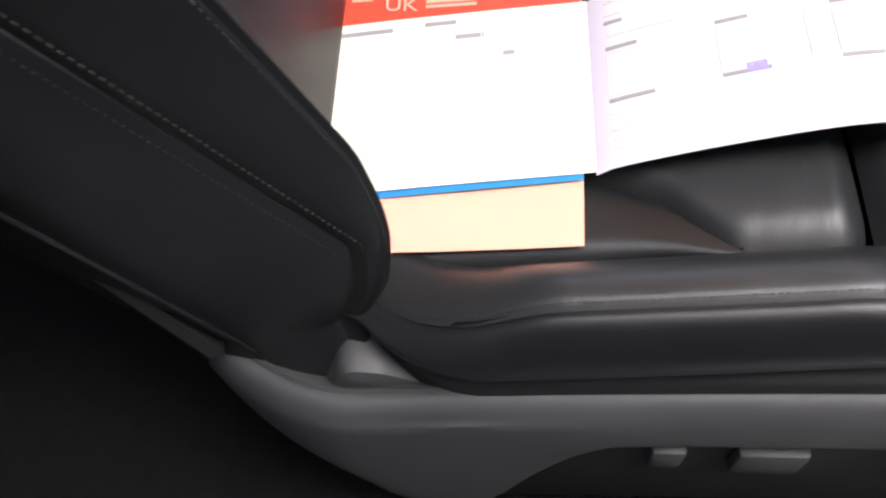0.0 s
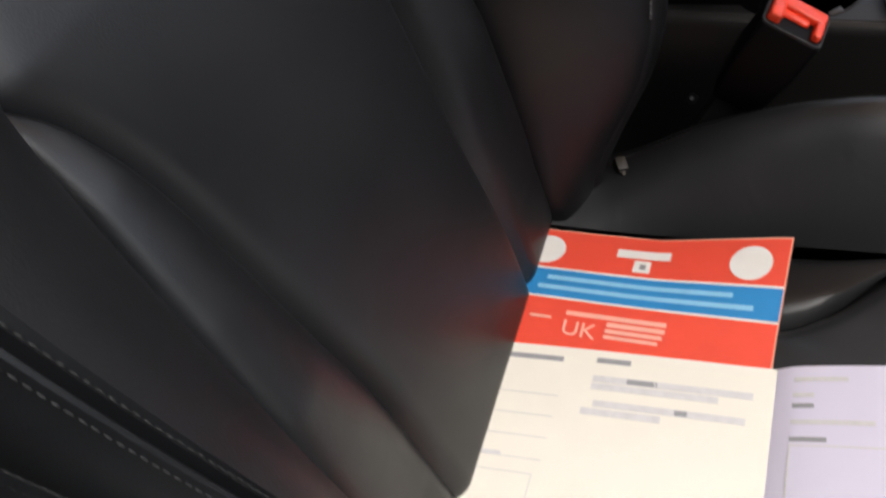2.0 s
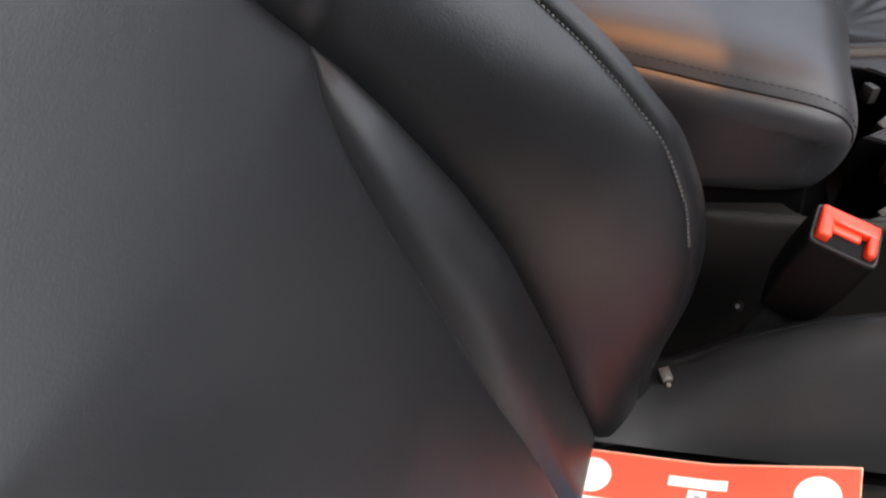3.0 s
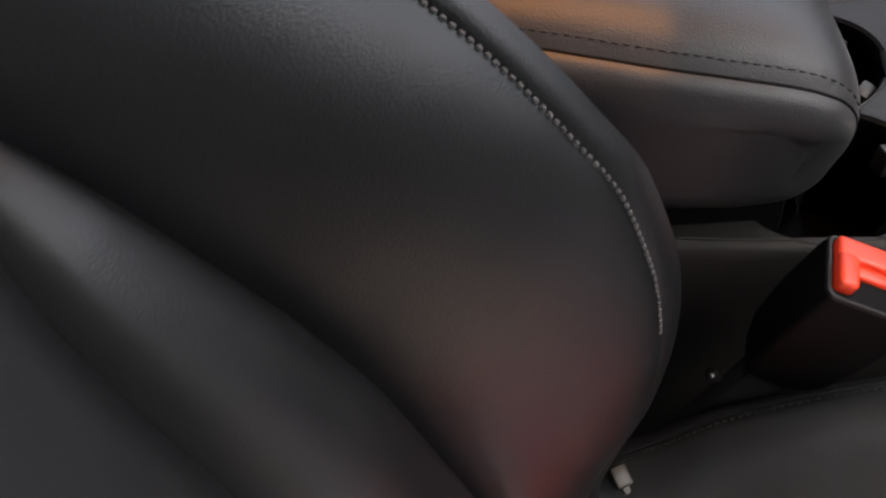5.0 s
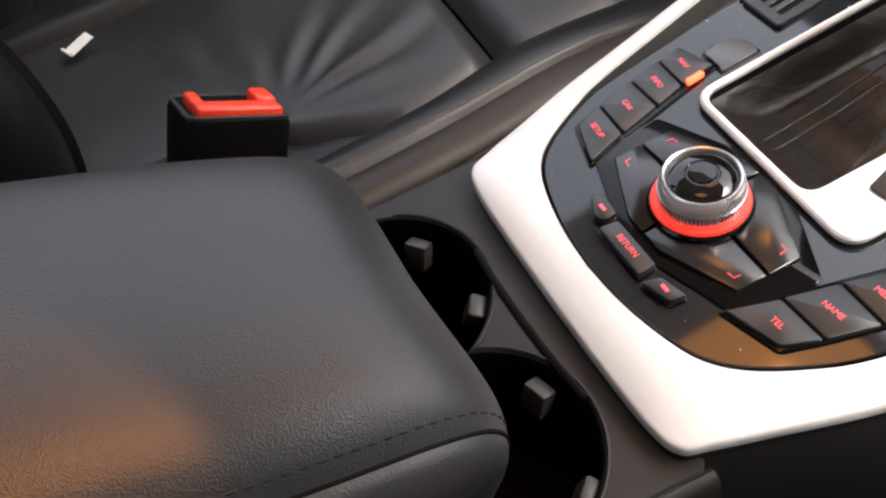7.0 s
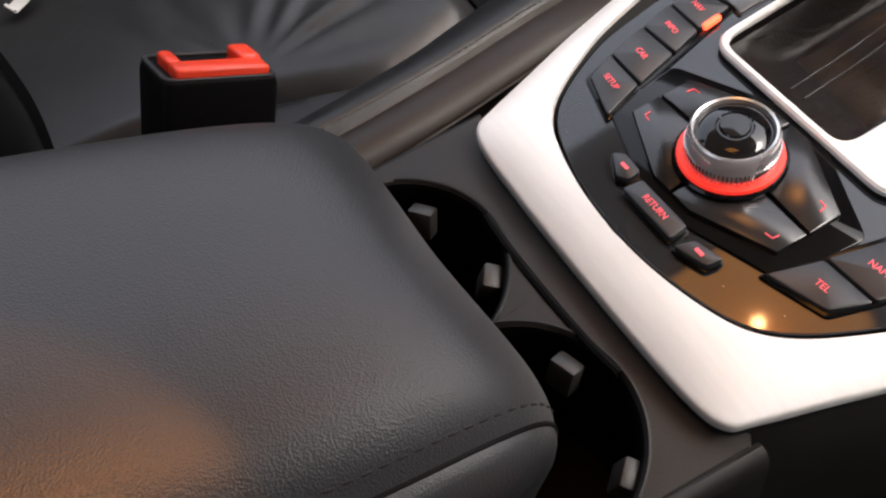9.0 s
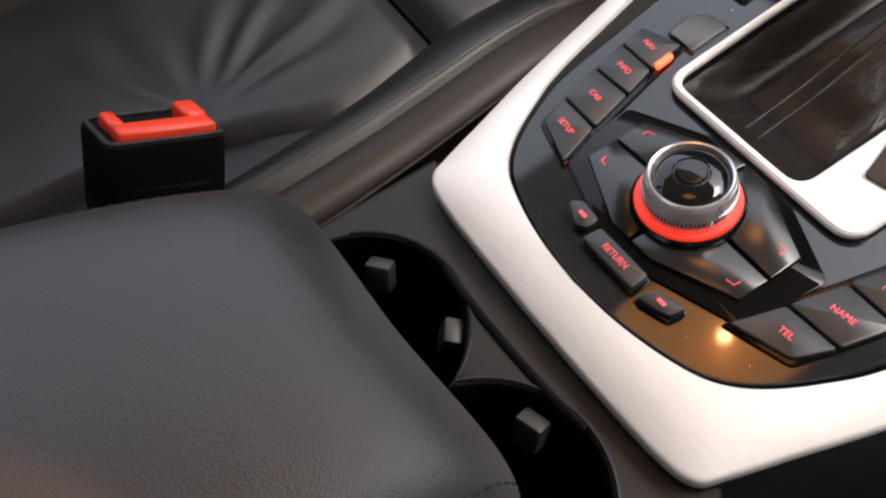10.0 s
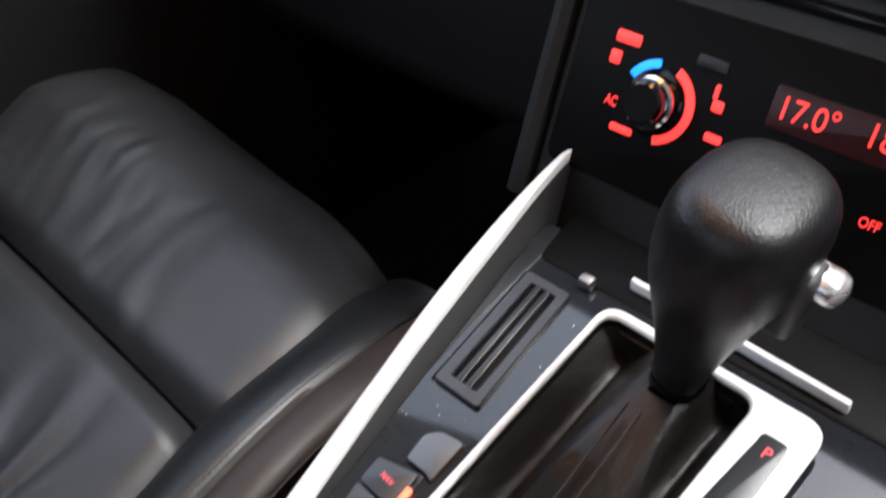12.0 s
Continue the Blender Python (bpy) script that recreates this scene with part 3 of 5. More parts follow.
        rise = (0.75 * extra) * max(0.0, (min(x, 0.215) - 0.03) / 0.17) ** 1.25 + 0.35 * extra
        return rise * max(0.0, min(1.0, (y - 0.046) / 0.10)) ** 0.8

    def base(y):
        return curve_at(BASE_Z, y)

    def hem(y):
        """How far the outer side of the cushion draws in behind the backrest."""
        return curve_at([(-0.36, 0.060), (-0.275, 0.044), (-0.25, 0.022), (-0.22, 0.006), (-0.19, 0.0), (0.262, 0.0)], y)

    rows = []
    for y in np.linspace(-0.36, 0.044, 90):
        wo = (curve_at(C_VALLEY, y) if y < -0.036 else 0.163) + 1.4 * extra
        wi = curve_at(valley_in, y) if y < -0.036 else curve_at(seam_in, y) - 0.003
        rows.append([(q * (wo if q > 0 else wi), y, base(y) + crease(q * (wo if q > 0 else wi), y) + 0.006 * (1 - q * q) + seam_dip((q + 1) / 2, 0.014, 0.09) - 0.020 * max(0, (y - 0.020) / 0.024) ** 2) for q in np.linspace(-1, 1, 61)])
    part("cushion_insert", sheet(rows, 0.01), CREASED_LIT, seat, "creased leather centre of the seat cushion")
    rows = []
    for y in np.linspace(0.046, 0.27, 60):
        wide = 0.172 + 2.4 * extra + 0.060 * max(0.0, min(1.0, (y - 0.05) / 0.10))
        left = curve_at(seam_in, y) + 0.005
        rows.append([(-left + (left + wide) * (q + 1) / 2, y - (0.9 * extra) * max(0.0, (-q - 0.3) / 0.7) ** 2 * max(0.0, (y - 0.08) / 0.17), base(y) + 0.6 * crease(0.172 * q, y - 0.08) + ripple(0.172 * q, y) + flare((q + 1) / 2 * (left + wide) - left, y) + 0.008 * (1 - q * q) + seam_dip((q + 1) / 2, 0.007, 0.06) - 0.019 * max(0, (0.068 - y) / 0.022) ** 2) for q in np.linspace(-1, 1, 91)])
    part("cushion_front", sheet(rows, 0.01), CREASED_LIT, seat, "rounded leather thigh roll at the cushion front")
    for s in (-1, 1):
        rows = []
        for y in np.linspace(-0.36, -0.036, 36):
            a, b = (curve_at(C_VALLEY, y), 0.166) if s > 0 else (curve_at(valley_in, y), curve_at(seam_in, y))
            wdt = b - a
            rows.append([(s * (a + wdt * q) + (1.4 * extra if s > 0 else 0.0), y, base(y) + 0.03 * wdt * math.sin(math.pi * q) + seam_dip(q, min(0.013, 0.28 * wdt), 0.22)) for q in np.linspace(0, 1, 11)])
        part("cushion_facing", sheet(rows, 0.01), LEATHER, seat, "crescent panel beside the cushion insert")
        rows, one, two = [], [], []
        for y in np.linspace(-0.36 if s < 0 else -0.29, 0.262, 64):
            k = curve_at(RISE_OUT, y) * (0.4 if extra else 1.0) if s > 0 else curve_at(rise_in, y)
            drop = base(y)
            wd = lean_in * (1.0 if lean_in < 0.011 else max(0.0, min(1.0, (y + 0.32) / 0.12))) if s < 0 else 0.0
            prof = [(0.166, 0.002), (0.172, 0.016), (0.184 + 0.3 * wd, 0.036), (0.198 + 0.7 * wd, 0.049), (0.212 + wd, 0.052), (0.2195 + wd, 0.0475)]
            if s < 0:
                wd += curve_at(taper_in, y)
                foot = curve_at(seam_in, y)
                prof = [(foot + (0.2195 + wd - foot) * f, b) for f, b in ((0.0, 0.002), (0.11, 0.014), (0.34, 0.033), (0.6, 0.047), (0.86, 0.052), (1.0, 0.0475))]
            side = 1.4 * extra - hem(y) if s > 0 else 0.0
            rows.append([(s * p.x + side, y, drop + p.y * k) for p in smooth_path([(a, b, 0) for a, b in prof], 3)])
            one.append(Vector((s * (0.2155 + wd) + side, y, drop + 0.0507 * k)))
            two.append(Vector((s * (0.2245 + wd) + side, y, drop + 0.0450 * k)))
        # the driver's bolster takes the paler leather so that it looks lit
        part("cushion_bolster", sheet(rows, 0.008), LEATHER if extra else CREASED_LIT, seat, "raised leather side bolster of the cushion")
        part("stitching", stitches(one), THREAD, seat, "grey double stitching on the bolster edge")
        part("stitching", stitches(two), THREAD, seat, "grey double stitching on the bolster edge")
        rows = []
        for y in np.linspace(-0.36 if s < 0 else -0.29, 0.262, 48):
            k = curve_at(RISE_OUT, y) * (0.4 if extra else 1.0) if s > 0 else curve_at(rise_in, y)
            drop = base(y)
            wd = lean_in * (1.0 if lean_in < 0.011 else max(0.0, min(1.0, (y + 0.32) / 0.12))) if s < 0 else 0.0
            if s < 0:
                wd += curve_at(taper_in, y)
            prof = [(a + wd * (1.0 if b > 0.022 or side_in is SIDE_ROLLED else 0.7 if b > 0 else 0.0), b) for a, b in (side_in if s < 0 else SIDE_STEEP)]
            side = 1.4 * extra - hem(y) if s > 0 else 0.0
            rows.append([(s * p.x + side, y, drop + (p.y * k if p.y > 0 else p.y)) for p in smooth_path([(a, b, 0) for a, b in prof], 3)])
        part("cushion_side", sheet(rows, 0.004, inward=(-s, 0, -0.8)), (side_leather or LEATHER) if s < 0 else LEATHER, seat, "leather side panel of the cushion")
        if s < 0 and side_in is SIDE_ROLLED:
            part("side_piping", tube([(-0.2487 - lean_in - curve_at(taper_in, y), y, base(y) + 0.0402 * curve_at(rise_in, y)) for y in np.linspace(-0.35, 0.20, 50)], 0.0012, 6), WARM_LIT_LEATHER, seat, "thin piping at the foot of the bolster")
    part("cushion_pan", block(-0.215, 0.215, -0.35, 0.2, 0.17, 0.30, 0.02), SOFT_PLASTIC, seat, "black seat pan under the cushion")
    # outer plastic valance with the switch recess and the hinge cover
    lift_at = [(-0.44, -0.012), (-0.373, -0.008), (-0.318, -0.006), (-0.28, -0.004), (-0.24, 0.0), (-0.20, 0.005), (-0.11, 0.012), (0.04, 0.018), (0.27, 0.020)]
    cut_at = [(-0.44, 0.272), (-0.40, 0.268), (-0.373, 0.260), (-0.318, 0.230), (-0.28, 0.193), (-0.25, 0.145), (-0.20, 0.122), (-0.181, 0.145), (-0.151, 0.212), (-0.125, 0.253), (-0.105, 0.268), (-0.06, 0.272), (0.27, 0.276)]
    rows = []
    for y in np.linspace(-0.41, 0.27, 64):
        lift = curve_at(lift_at, y)
        low = min(curve_at(cut_at, y), 0.285 + lift)
        prof = [(0.218, 0.300 + lift), (0.231, 0.3105 + lift), (0.241, 0.308 + lift), (0.2475, 0.299 + lift), (0.2510, 0.288 + lift), (0.2520, 0.5 * (0.288 + lift + low)), (0.2515, low + 0.004), (0.248, low), (0.239, low - 0.002)]
        curl = 0.060 * max(0.0, (-0.27 - y) / 0.115) ** 2
        rows.append([(p.x - curl, y, p.y) for p in smooth_path([(a, b, 0) for a, b in prof], 3)])
    part("valance", sheet(rows, 0.003, inward=(-1, 0, 0)), VALANCE_PLASTIC, seat, "charcoal plastic side valance under the cushion")
    part("valance_back", block(0.19, 0.236, -0.22, 0.25, 0.10, 0.29, 0.006), SOFT_PLASTIC, seat, "dark recess behind the seat switches")
    for y0, y1, z0, z1 in ((-0.075, -0.05, 0.195, 0.225), (-0.015, 0.035, 0.185, 0.222), (0.10, 0.13, 0.19, 0.226)):
        part("switch", block(0.233, 0.247, y0, y1, z0 + 0.02, z1 + 0.02, 0.004), VALANCE_PLASTIC, seat, "charcoal seat adjuster switch")
    hinge = prism(rounded([(-0.300, 0.285), (-0.190, 0.285), (-0.214, 0.304), (-0.236, 0.319), (-0.255, 0.329), (-0.280, 0.331)], 0.011, 5), 0.200, 0.228, 0.010)
    bmesh.ops.transform(hinge, matrix=Matrix(((0, 0, 1, 0), (1, 0, 0, 0), (0, 1, 0, 0), (0, 0, 0, 1))), verts=hinge.verts)
    part("hinge_cover", hinge, VALANCE_PLASTIC, seat, "charcoal plastic cover of the backrest hinge")
    part("seat_rail", block(-0.18, -0.14, -0.3, 0.3, 0.05, 0.18, 0.006), METAL, seat)
    part("seat_rail", block(0.14, 0.18, -0.3, 0.3, 0.05, 0.18, 0.006), METAL, seat)
    return seat


build_seat("driver_seat", "black leather driver's seat with double-stitched bolsters", pose(0.41, 0, 0), "front seats",
           ((0.42, 0.045, 0.0030, 0.06, 0.22), (0.80, 0.045, 0.0035, 0.05, 0.20), (1.1, 0.05, 0.0025, 0.06, 0.2)),
           rise_in=RISE_DRIVER, lean_in=0.018)
build_seat("passenger_seat", "black leather passenger seat with creased cushion", Matrix.Translation((-0.4385, -0.0045, 0)) @ Matrix.Diagonal((-1.12, 1.10, 1, 1)), "front seats",
           ((1.22, 0.10, 0.0037, 0.015, 0.17), (0.87, 0.09, 0.0031, 0.02, 0.16), (0.45, 0.11, 0.0028, 0.02, 0.18), (-0.05, 0.12, 0.0024, 0.02, 0.18), (-0.42, 0.11, 0.0032, 0.01, 0.18), (1.66, 0.11, 0.0019, 0.03, 0.14)),
           [(-0.34, 0.085), (-0.20, 0.092), (-0.125, 0.108), (-0.11, 0.118), (-0.082, 0.132), (-0.06, 0.146), (-0.036, 0.157)],
           [(-0.36, 0.182), (-0.20, 0.181), (-0.139, 0.177), (-0.09, 0.168), (-0.042, 0.160), (0.0, 0.149), (0.055, 0.1365), (0.12, 0.130), (0.20, 0.119), (0.262, 0.115)], 0.034, fan=(-0.0928, -0.115),
           rise_in=[(-0.36, 0.8), (-0.22, 1.3), (-0.15, 1.38), (-0.085, 1.22), (0.0, 1.0), (0.09, 0.85), (0.14, 0.70), (0.20, 0.4), (0.262, 0.04)],
           taper_in=[(-0.36, 0.006), (-0.145, 0.001), (-0.085, -0.0055), (0.005, -0.0205), (0.09, -0.035), (0.14, -0.0405), (0.20, -0.050), (0.262, -0.058)], side_in=SIDE_ROLLED, side_leather=WARM_LIT_LEATHER)


# ---------------------------------------------------------------- papers on the driver's seat
def seat_z(y):
    return curve_at(BASE_Z, y) + 0.0075


def build_papers():
    def cert_lift(x, y):
        fwd = max(0.0, min(1.0, (y + 0.21) / 0.09))
        return 0.015 * fwd * max(0, (0.34 - x) / 0.08) ** 1.3 + 0.003 + 0.0022 * math.sin(9 * (x + y)) - 0.004 * max(0, (x - 0.47) / 0.09)

    yr = -0.1165
    skew = 0.045

    def at(x, y):
        return (x, y - skew * (x - 0.26), seat_z(y) + cert_lift(x, y))

    def patch(x0, x1, y0, y1, up, n=8):
        return sheet([[Vector(at(x, y)) + Vector((0, 0, up)) for y in np.linspace(y0, y1, n)] for x in np.linspace(x0, x1, n)], 0.0002)

    cert = thing("registration_certificate", "red and salmon vehicle registration certificate tucked into the seat", "document")
    part("sheet", patch(0.257, 0.5665, -0.312, yr, 0.0, 20), PAPER_PINK, cert, "salmon printed paper sheet")
    part("red_header", patch(0.2585, 0.40, -0.312, yr - 0.001, 0.0006, 14), PAPER_RED, cert, "red printed header")
    part("blue_band", patch(0.2995, 0.3255, -0.312, yr - 0.001, 0.0011, 12), PAPER_BLUE, cert, "blue printed band")
    part("white_rule", patch(0.2975, 0.2993, -0.312, yr - 0.001, 0.0011, 12), PAPER_WHITE, cert)
    part("white_rule", patch(0.3257, 0.3275, -0.312, yr - 0.001, 0.0011, 12), PAPER_WHITE, cert)
    for cy in (-0.142, -0.293):
        bm = bmesh.new()
        ring = [bm.verts.new(Vector(at(0.2795 + 0.0145 * math.cos(a), cy + 0.0145 * math.sin(a))) + Vector((0, 0, 0.0013))) for a in np.linspace(0, 2 * math.pi, 28, endpoint=False)]
        bm.faces.new(ring)
        part("seal", bm, PAPER_WHITE, cert, "round white seal")
    part("white_box", patch(0.2715, 0.2795, -0.2385, -0.1985, 0.0013, 5), PAPER_WHITE, cert, "white label box")
    part("white_box", patch(0.2815, 0.293, -0.224, -0.2115, 0.0013, 5), PAPER_WHITE, cert)
    part("print_dot", patch(0.285, 0.290, -0.2195, -0.215, 0.0016, 3), INK, cert)
    for k, (a, b) in enumerate(((-0.285, -0.15), (-0.29, -0.135))):
        part("print_line", patch(0.3055 + 0.0095 * k, 0.3095 + 0.0095 * k, a, b, 0.0014, 8), PRINT_BLUE, cert, "pale printed line on blue")
    for x0, x1, a, b in ((0.3375, 0.3415, -0.262, -0.19), (0.3435, 0.3475, -0.231, -0.19), (0.3495, 0.3530, -0.231, -0.191), (0.3550, 0.3580, -0.231, -0.193), (0.3445, 0.3470, -0.288, -0.272)):
        part("print_line", patch(x0, x1, a, b, 0.0014, 6), PRINT_PINK, cert, "pale printed line on red")
    p = Vector(at(0.3545, -0.2495))
    legend("UK", 0.0185, Matrix.Translation(p + Vector((0, 0, 0.0022))) @ pose(0, 0, 0, 0, 0, 90), PRINT_PINK, cert)

    book = thing("service_book", "open service record booklet with cream and lilac pages", "booklet")
    X0, X1, SP = 0.362, 0.514, -0.118

    def cream_lift(x, y):
        return 0.0060 + 0.003 * math.sin(math.pi * min(1, max(0, (y + 0.32) / 0.2))) + 0.002 * (0.5 - (x - X0) / 0.15)

    def lilac_lift(x, y):
        q = max(0, (y - SP) / 0.2)
        return 0.008 + 0.031 * q ** 0.9 + 0.006 * math.sin(math.pi * min(1, q)) - 0.004 * math.exp(-q * 40)

    def page(x0, x1, y0, y1, lift, up, n=10):
        lean = 0.016
        return sheet([[Vector((x + 0.058 * (SP - y) * (y < SP) + 0.002, y + lean * (X0 - x), seat_z(min(y, 0.05)) + lift(x, y) + up)) for y in np.linspace(y0, y1, n)] for x in np.linspace(x0, x1, n)], 0.0002)

    part("cover", page(X1 - 0.006, X1 + 0.004, -0.312, SP - 0.008, lambda x, y: 0.0035 + 0.002 * math.sin(math.pi * min(1, max(0, (y + 0.3) / 0.18))), 0.0, 16), PAPER_BLUE, book, "blue cover edge under the pages")
    left = part("left_page", page(X0, X1, -0.312, SP, cream_lift, 0.0, 20), PAPER_CREAM, book, "cream printed page")
    right = part("right_page", page(X0 - 0.002, X1 + 0.002, SP, 0.092, lilac_lift, 0.0, 24), PAPER_LILAC, book, "lilac printed page")

    def ink(x0, x1, y0, y1, mat, side, name="print_line", n=4):
        part(name, page(x0, x1, y0, y1, cream_lift if side is left else lilac_lift, 0.0006, n), mat, side)

    # headings and text bars of the cream page
    ink(0.3705, 0.3745, -0.305, -0.258, INK, left, "heading")
    ink(0.3685, 0.3725, -0.235, -0.212, INK, left, "heading")
    for x0, a, b in ((0.383, -0.235, -0.131), (0.389, -0.235, -0.152), (0.4025, -0.231, -0.134), (0.409, -0.238, -0.186)):
        ink(x0, x0 + 0.005, a, b, INK_PALE, left, "text_line", 6)
    ink(0.3835, 0.3875, -0.212, -0.192, INK, left, "text_line")
    ink(0.4030, 0.4070, -0.178, -0.170, INK, left, "text_line")
    for k in range(4):
        ink(0.402 + 0.0165 * k, 0.4028 + 0.0165 * k, -0.30, -0.255, INK_TINT, left, "ruled_line")
    ink(0.449, 0.452, -0.30, -0.282, INK_PALE, left, "text_line")
    for x0, x1, a, b in ((0.462, 0.4628, -0.30, -0.258), (0.503, 0.5038, -0.30, -0.262), (0.462, 0.503, -0.2585, -0.2577)):
        ink(x0, x1, a, b, INK_TINT, left, "box_rule")
    # three columns of the lilac page
    for c in range(3):
        y0 = SP + 0.010 + 0.068 * c
        for x0, a, b, mat in ((0.369, 0, 0.030, INK_PALE), (0.381, 0, 0.012, INK_PALE), (0.389, 0, 0.012, INK), (0.401, 0, 0.045, INK_PALE), (0.4135, 0, 0.020, INK),
                              (0.460, 0, 0.028, INK), (0.472, 0, 0.05, INK_TINT), (0.484, 0, 0.014, INK_PALE), (0.4915, 0, 0.045, INK_PALE), (0.500, 0, 0.05, INK_TINT)):
            ink(x0, x0 + (0.0032 if mat is not INK_TINT else 0.001), y0 + a, y0 + b, mat, right, "text_line")
        for x0, x1, a, b in ((0.419, 0.4198, 0.0, 0.052), (0.457, 0.4578, 0.0, 0.052), (0.419, 0.457, 0.0, 0.0008), (0.419, 0.457, 0.0515, 0.0523)):
            ink(x0, x1, y0 + a, y0 + b, INK_TINT, right, "box_rule")
    ink(0.455, 0.463, SP + 0.092, SP + 0.104, STAMP, right, "stamp_mark")
    ink(0.376, 0.379, SP + 0.09, SP + 0.108, INK, right, "text_line")
    ink(0.386, 0.389, SP + 0.092, SP + 0.112, INK, right, "text_line")


build_papers()

# ---------------------------------------------------------------- centre console
CON = pose(0, 0, 0.5, 5.7, 0, 0)
# stations along the trim: outer edge, crest and foot of the inner wall
TRIM_OUT = [(-0.1485, 0.305, 0.037), (-0.1553, 0.250, 0.0240), (-0.1545, 0.1988, 0.0138), (-0.1488, 0.1472, 0.0063), (-0.1388, 0.0958, 0.0005), (-0.1278, 0.0425, -0.0045), (-0.1164, -0.0042, -0.0065),
            (-0.1060, -0.0375, -0.0074), (-0.0976, -0.0640, -0.0080), (-0.0925, -0.0754, -0.0085), (-0.0780, -0.0800, -0.0090), (-0.0440, -0.0816, -0.0092), (0.0, -0.0820, -0.0092)]
TRIM_CREST = [(-0.1470, 0.305, 0.0395), (-0.1468, 0.250, 0.029), (-0.1405, 0.200, 0.0218), (-0.1330, 0.150, 0.0157), (-0.1245, 0.100, 0.0100), (-0.1130, 0.050, 0.0055), (-0.1025, 0.007, 0.0015),
              (-0.0935, -0.014, -0.0002), (-0.0815, -0.0345, -0.0005), (-0.0680, -0.0475, -0.0005), (-0.0495, -0.0547, -0.0005), (-0.0250, -0.0597, -0.0005), (0.0, -0.0616, -0.0005)]
TRIM_FOOT = [(-0.1455, 0.305, -0.012), (-0.1445, 0.250, -0.012), (-0.1375, 0.200, -0.012), (-0.1278, 0.150, -0.012), (-0.1182, 0.100, -0.012), (-0.1085, 0.050, -0.012), (-0.1005, 0.008, -0.012),
             (-0.0925, -0.0125, -0.012), (-0.0805, -0.0335, -0.012), (-0.0673, -0.0465, -0.012), (-0.0490, -0.0537, -0.012), (-0.0248, -0.0587, -0.012), (0.0, -0.0606, -0.012)]


def both_sides(half):
    return half + [(-p[0], *p[1:]) for p in half[-2::-1]]


def build_console():
    con = thing("center_console", "dark centre console with brushed aluminium trim frame", "console", CON)
    o, k, i = (smooth_path(t, 5) for t in (TRIM_OUT, TRIM_CREST, TRIM_FOOT))
    rows, walls, skirt = [], [], []
    for A, K, B in zip(*(both_sides([tuple(p) for p in t]) for t in (o, k, i))):
        A, K, B = Vector(A), Vector(K), Vector(B)
        flat = Vector((A.x - B.x, A.y - B.y, 0)).normalized()
        slope = A - K
        rise = Vector((-slope.z * flat.x, -slope.z * flat.y, Vector((slope.x, slope.y)).length)).normalized()
        row = [K + Vector((0, 0, -0.006)) - flat * 0.0004, K + Vector((0, 0, -0.0012)) - flat * 0.0003, K + slope * 0.012 + rise * 0.0001]
        walls.append([B, B.lerp(K, 0.5) - flat * 0.0006, K.lerp(B, 0.12) - flat * 0.0006])
        for q in (0.05, 0.12, 0.22, 0.35, 0.5, 0.65, 0.78, 0.88, 0.94, 0.98):
            row.append(K + slope * q + rise * (0.05 * slope.length * math.sin(math.pi * q) ** 0.9))
        row += [A + Vector((0, 0, -0.0004)), A + Vector((0, 0, -0.0014)) + flat * 0.0004, A + Vector((0, 0, -0.0050)) + flat * 0.0006, A + Vector((0, 0, -0.0066)) - flat * 0.0002]
        skirt.append([A + Vector((0, 0, -0.0055)) - flat * 0.0012, A + Vector((0, 0, -0.0075)) - flat * 0.0006, A + Vector((0, 0, -0.017)) - flat * 0.0002])
        rows.append(row)
    part("trim_frame", sheet(rows), ALUMINIUM, con, "brushed aluminium trim frame")
    # dark grey imitates the silver trim's inner side mirroring the dark cabin
    part("inner_wall", sheet(walls), GREY_PLASTIC, con, "inner side of the trim, greyed as if turned from the light")
    part("skirt", sheet(skirt), CONSOLE_PLASTIC, con, "dark plastic edge below the trim")
    # lacquered control panel inside the trim
    half = [(p.x + 0.0008, p.y + 0.0004) for p in i][6:]
    ring = [p for p in both_sides(half)]
    outline = ring[::-1] if area2(ring) < 0 else ring
    hole = [(-0.061, 0.043), (0.024, 0.043), (0.024, 0.196), (-0.068, 0.199)]
    mid = Vector((-0.02, 0.12))

    def reach(poly, a, mid):
        d, far = Vector((math.cos(a), math.sin(a))), 0.0
        for p, q in zip(poly, poly[1:] + poly[:1]):
            p, e = Vector(p) - mid, Vector(q) - Vector(p)
            det = d.x * -e.y + d.y * e.x
            if abs(det) > 1e-12:
                t, u = (p.x * -e.y + p.y * e.x) / det, (d.x * p.y - d.y * p.x) / det
                if t > 0 and -1e-9 <= u <= 1 + 1e-9:
                    far = max(far, t)
        return (mid + d * far).to_tuple()

    turn = np.linspace(0, 2 * math.pi, 160, endpoint=False)
    bm = surround([reach(outline, a, mid) for a in turn], [reach(hole, a, mid) for a in turn], -0.014, -0.002, 0.0006)
    part("control_panel", bm, LACQUER, con, "dark grey lacquered control panel")
    # body under the panel, and the tray in front
    for side, stops in ((-1, ((-0.56, 0.0, 0.112), (-0.4, -0.012, 0.112), (-0.2, -0.0195, 0.1128), (-0.066, -0.0195, 0.1128))), (1, ((-0.62, 0.004, 0.088), (-0.40, -0.010, 0.090), (-0.30, -0.016, 0.093), (-0.224, -0.0190, 0.0985), (-0.184, -0.0193, 0.1025), (-0.149, -0.0195, 0.1045), (-0.110, -0.0195, 0.1070), (-0.066, -0.0195, 0.1085)))):
        rows = []
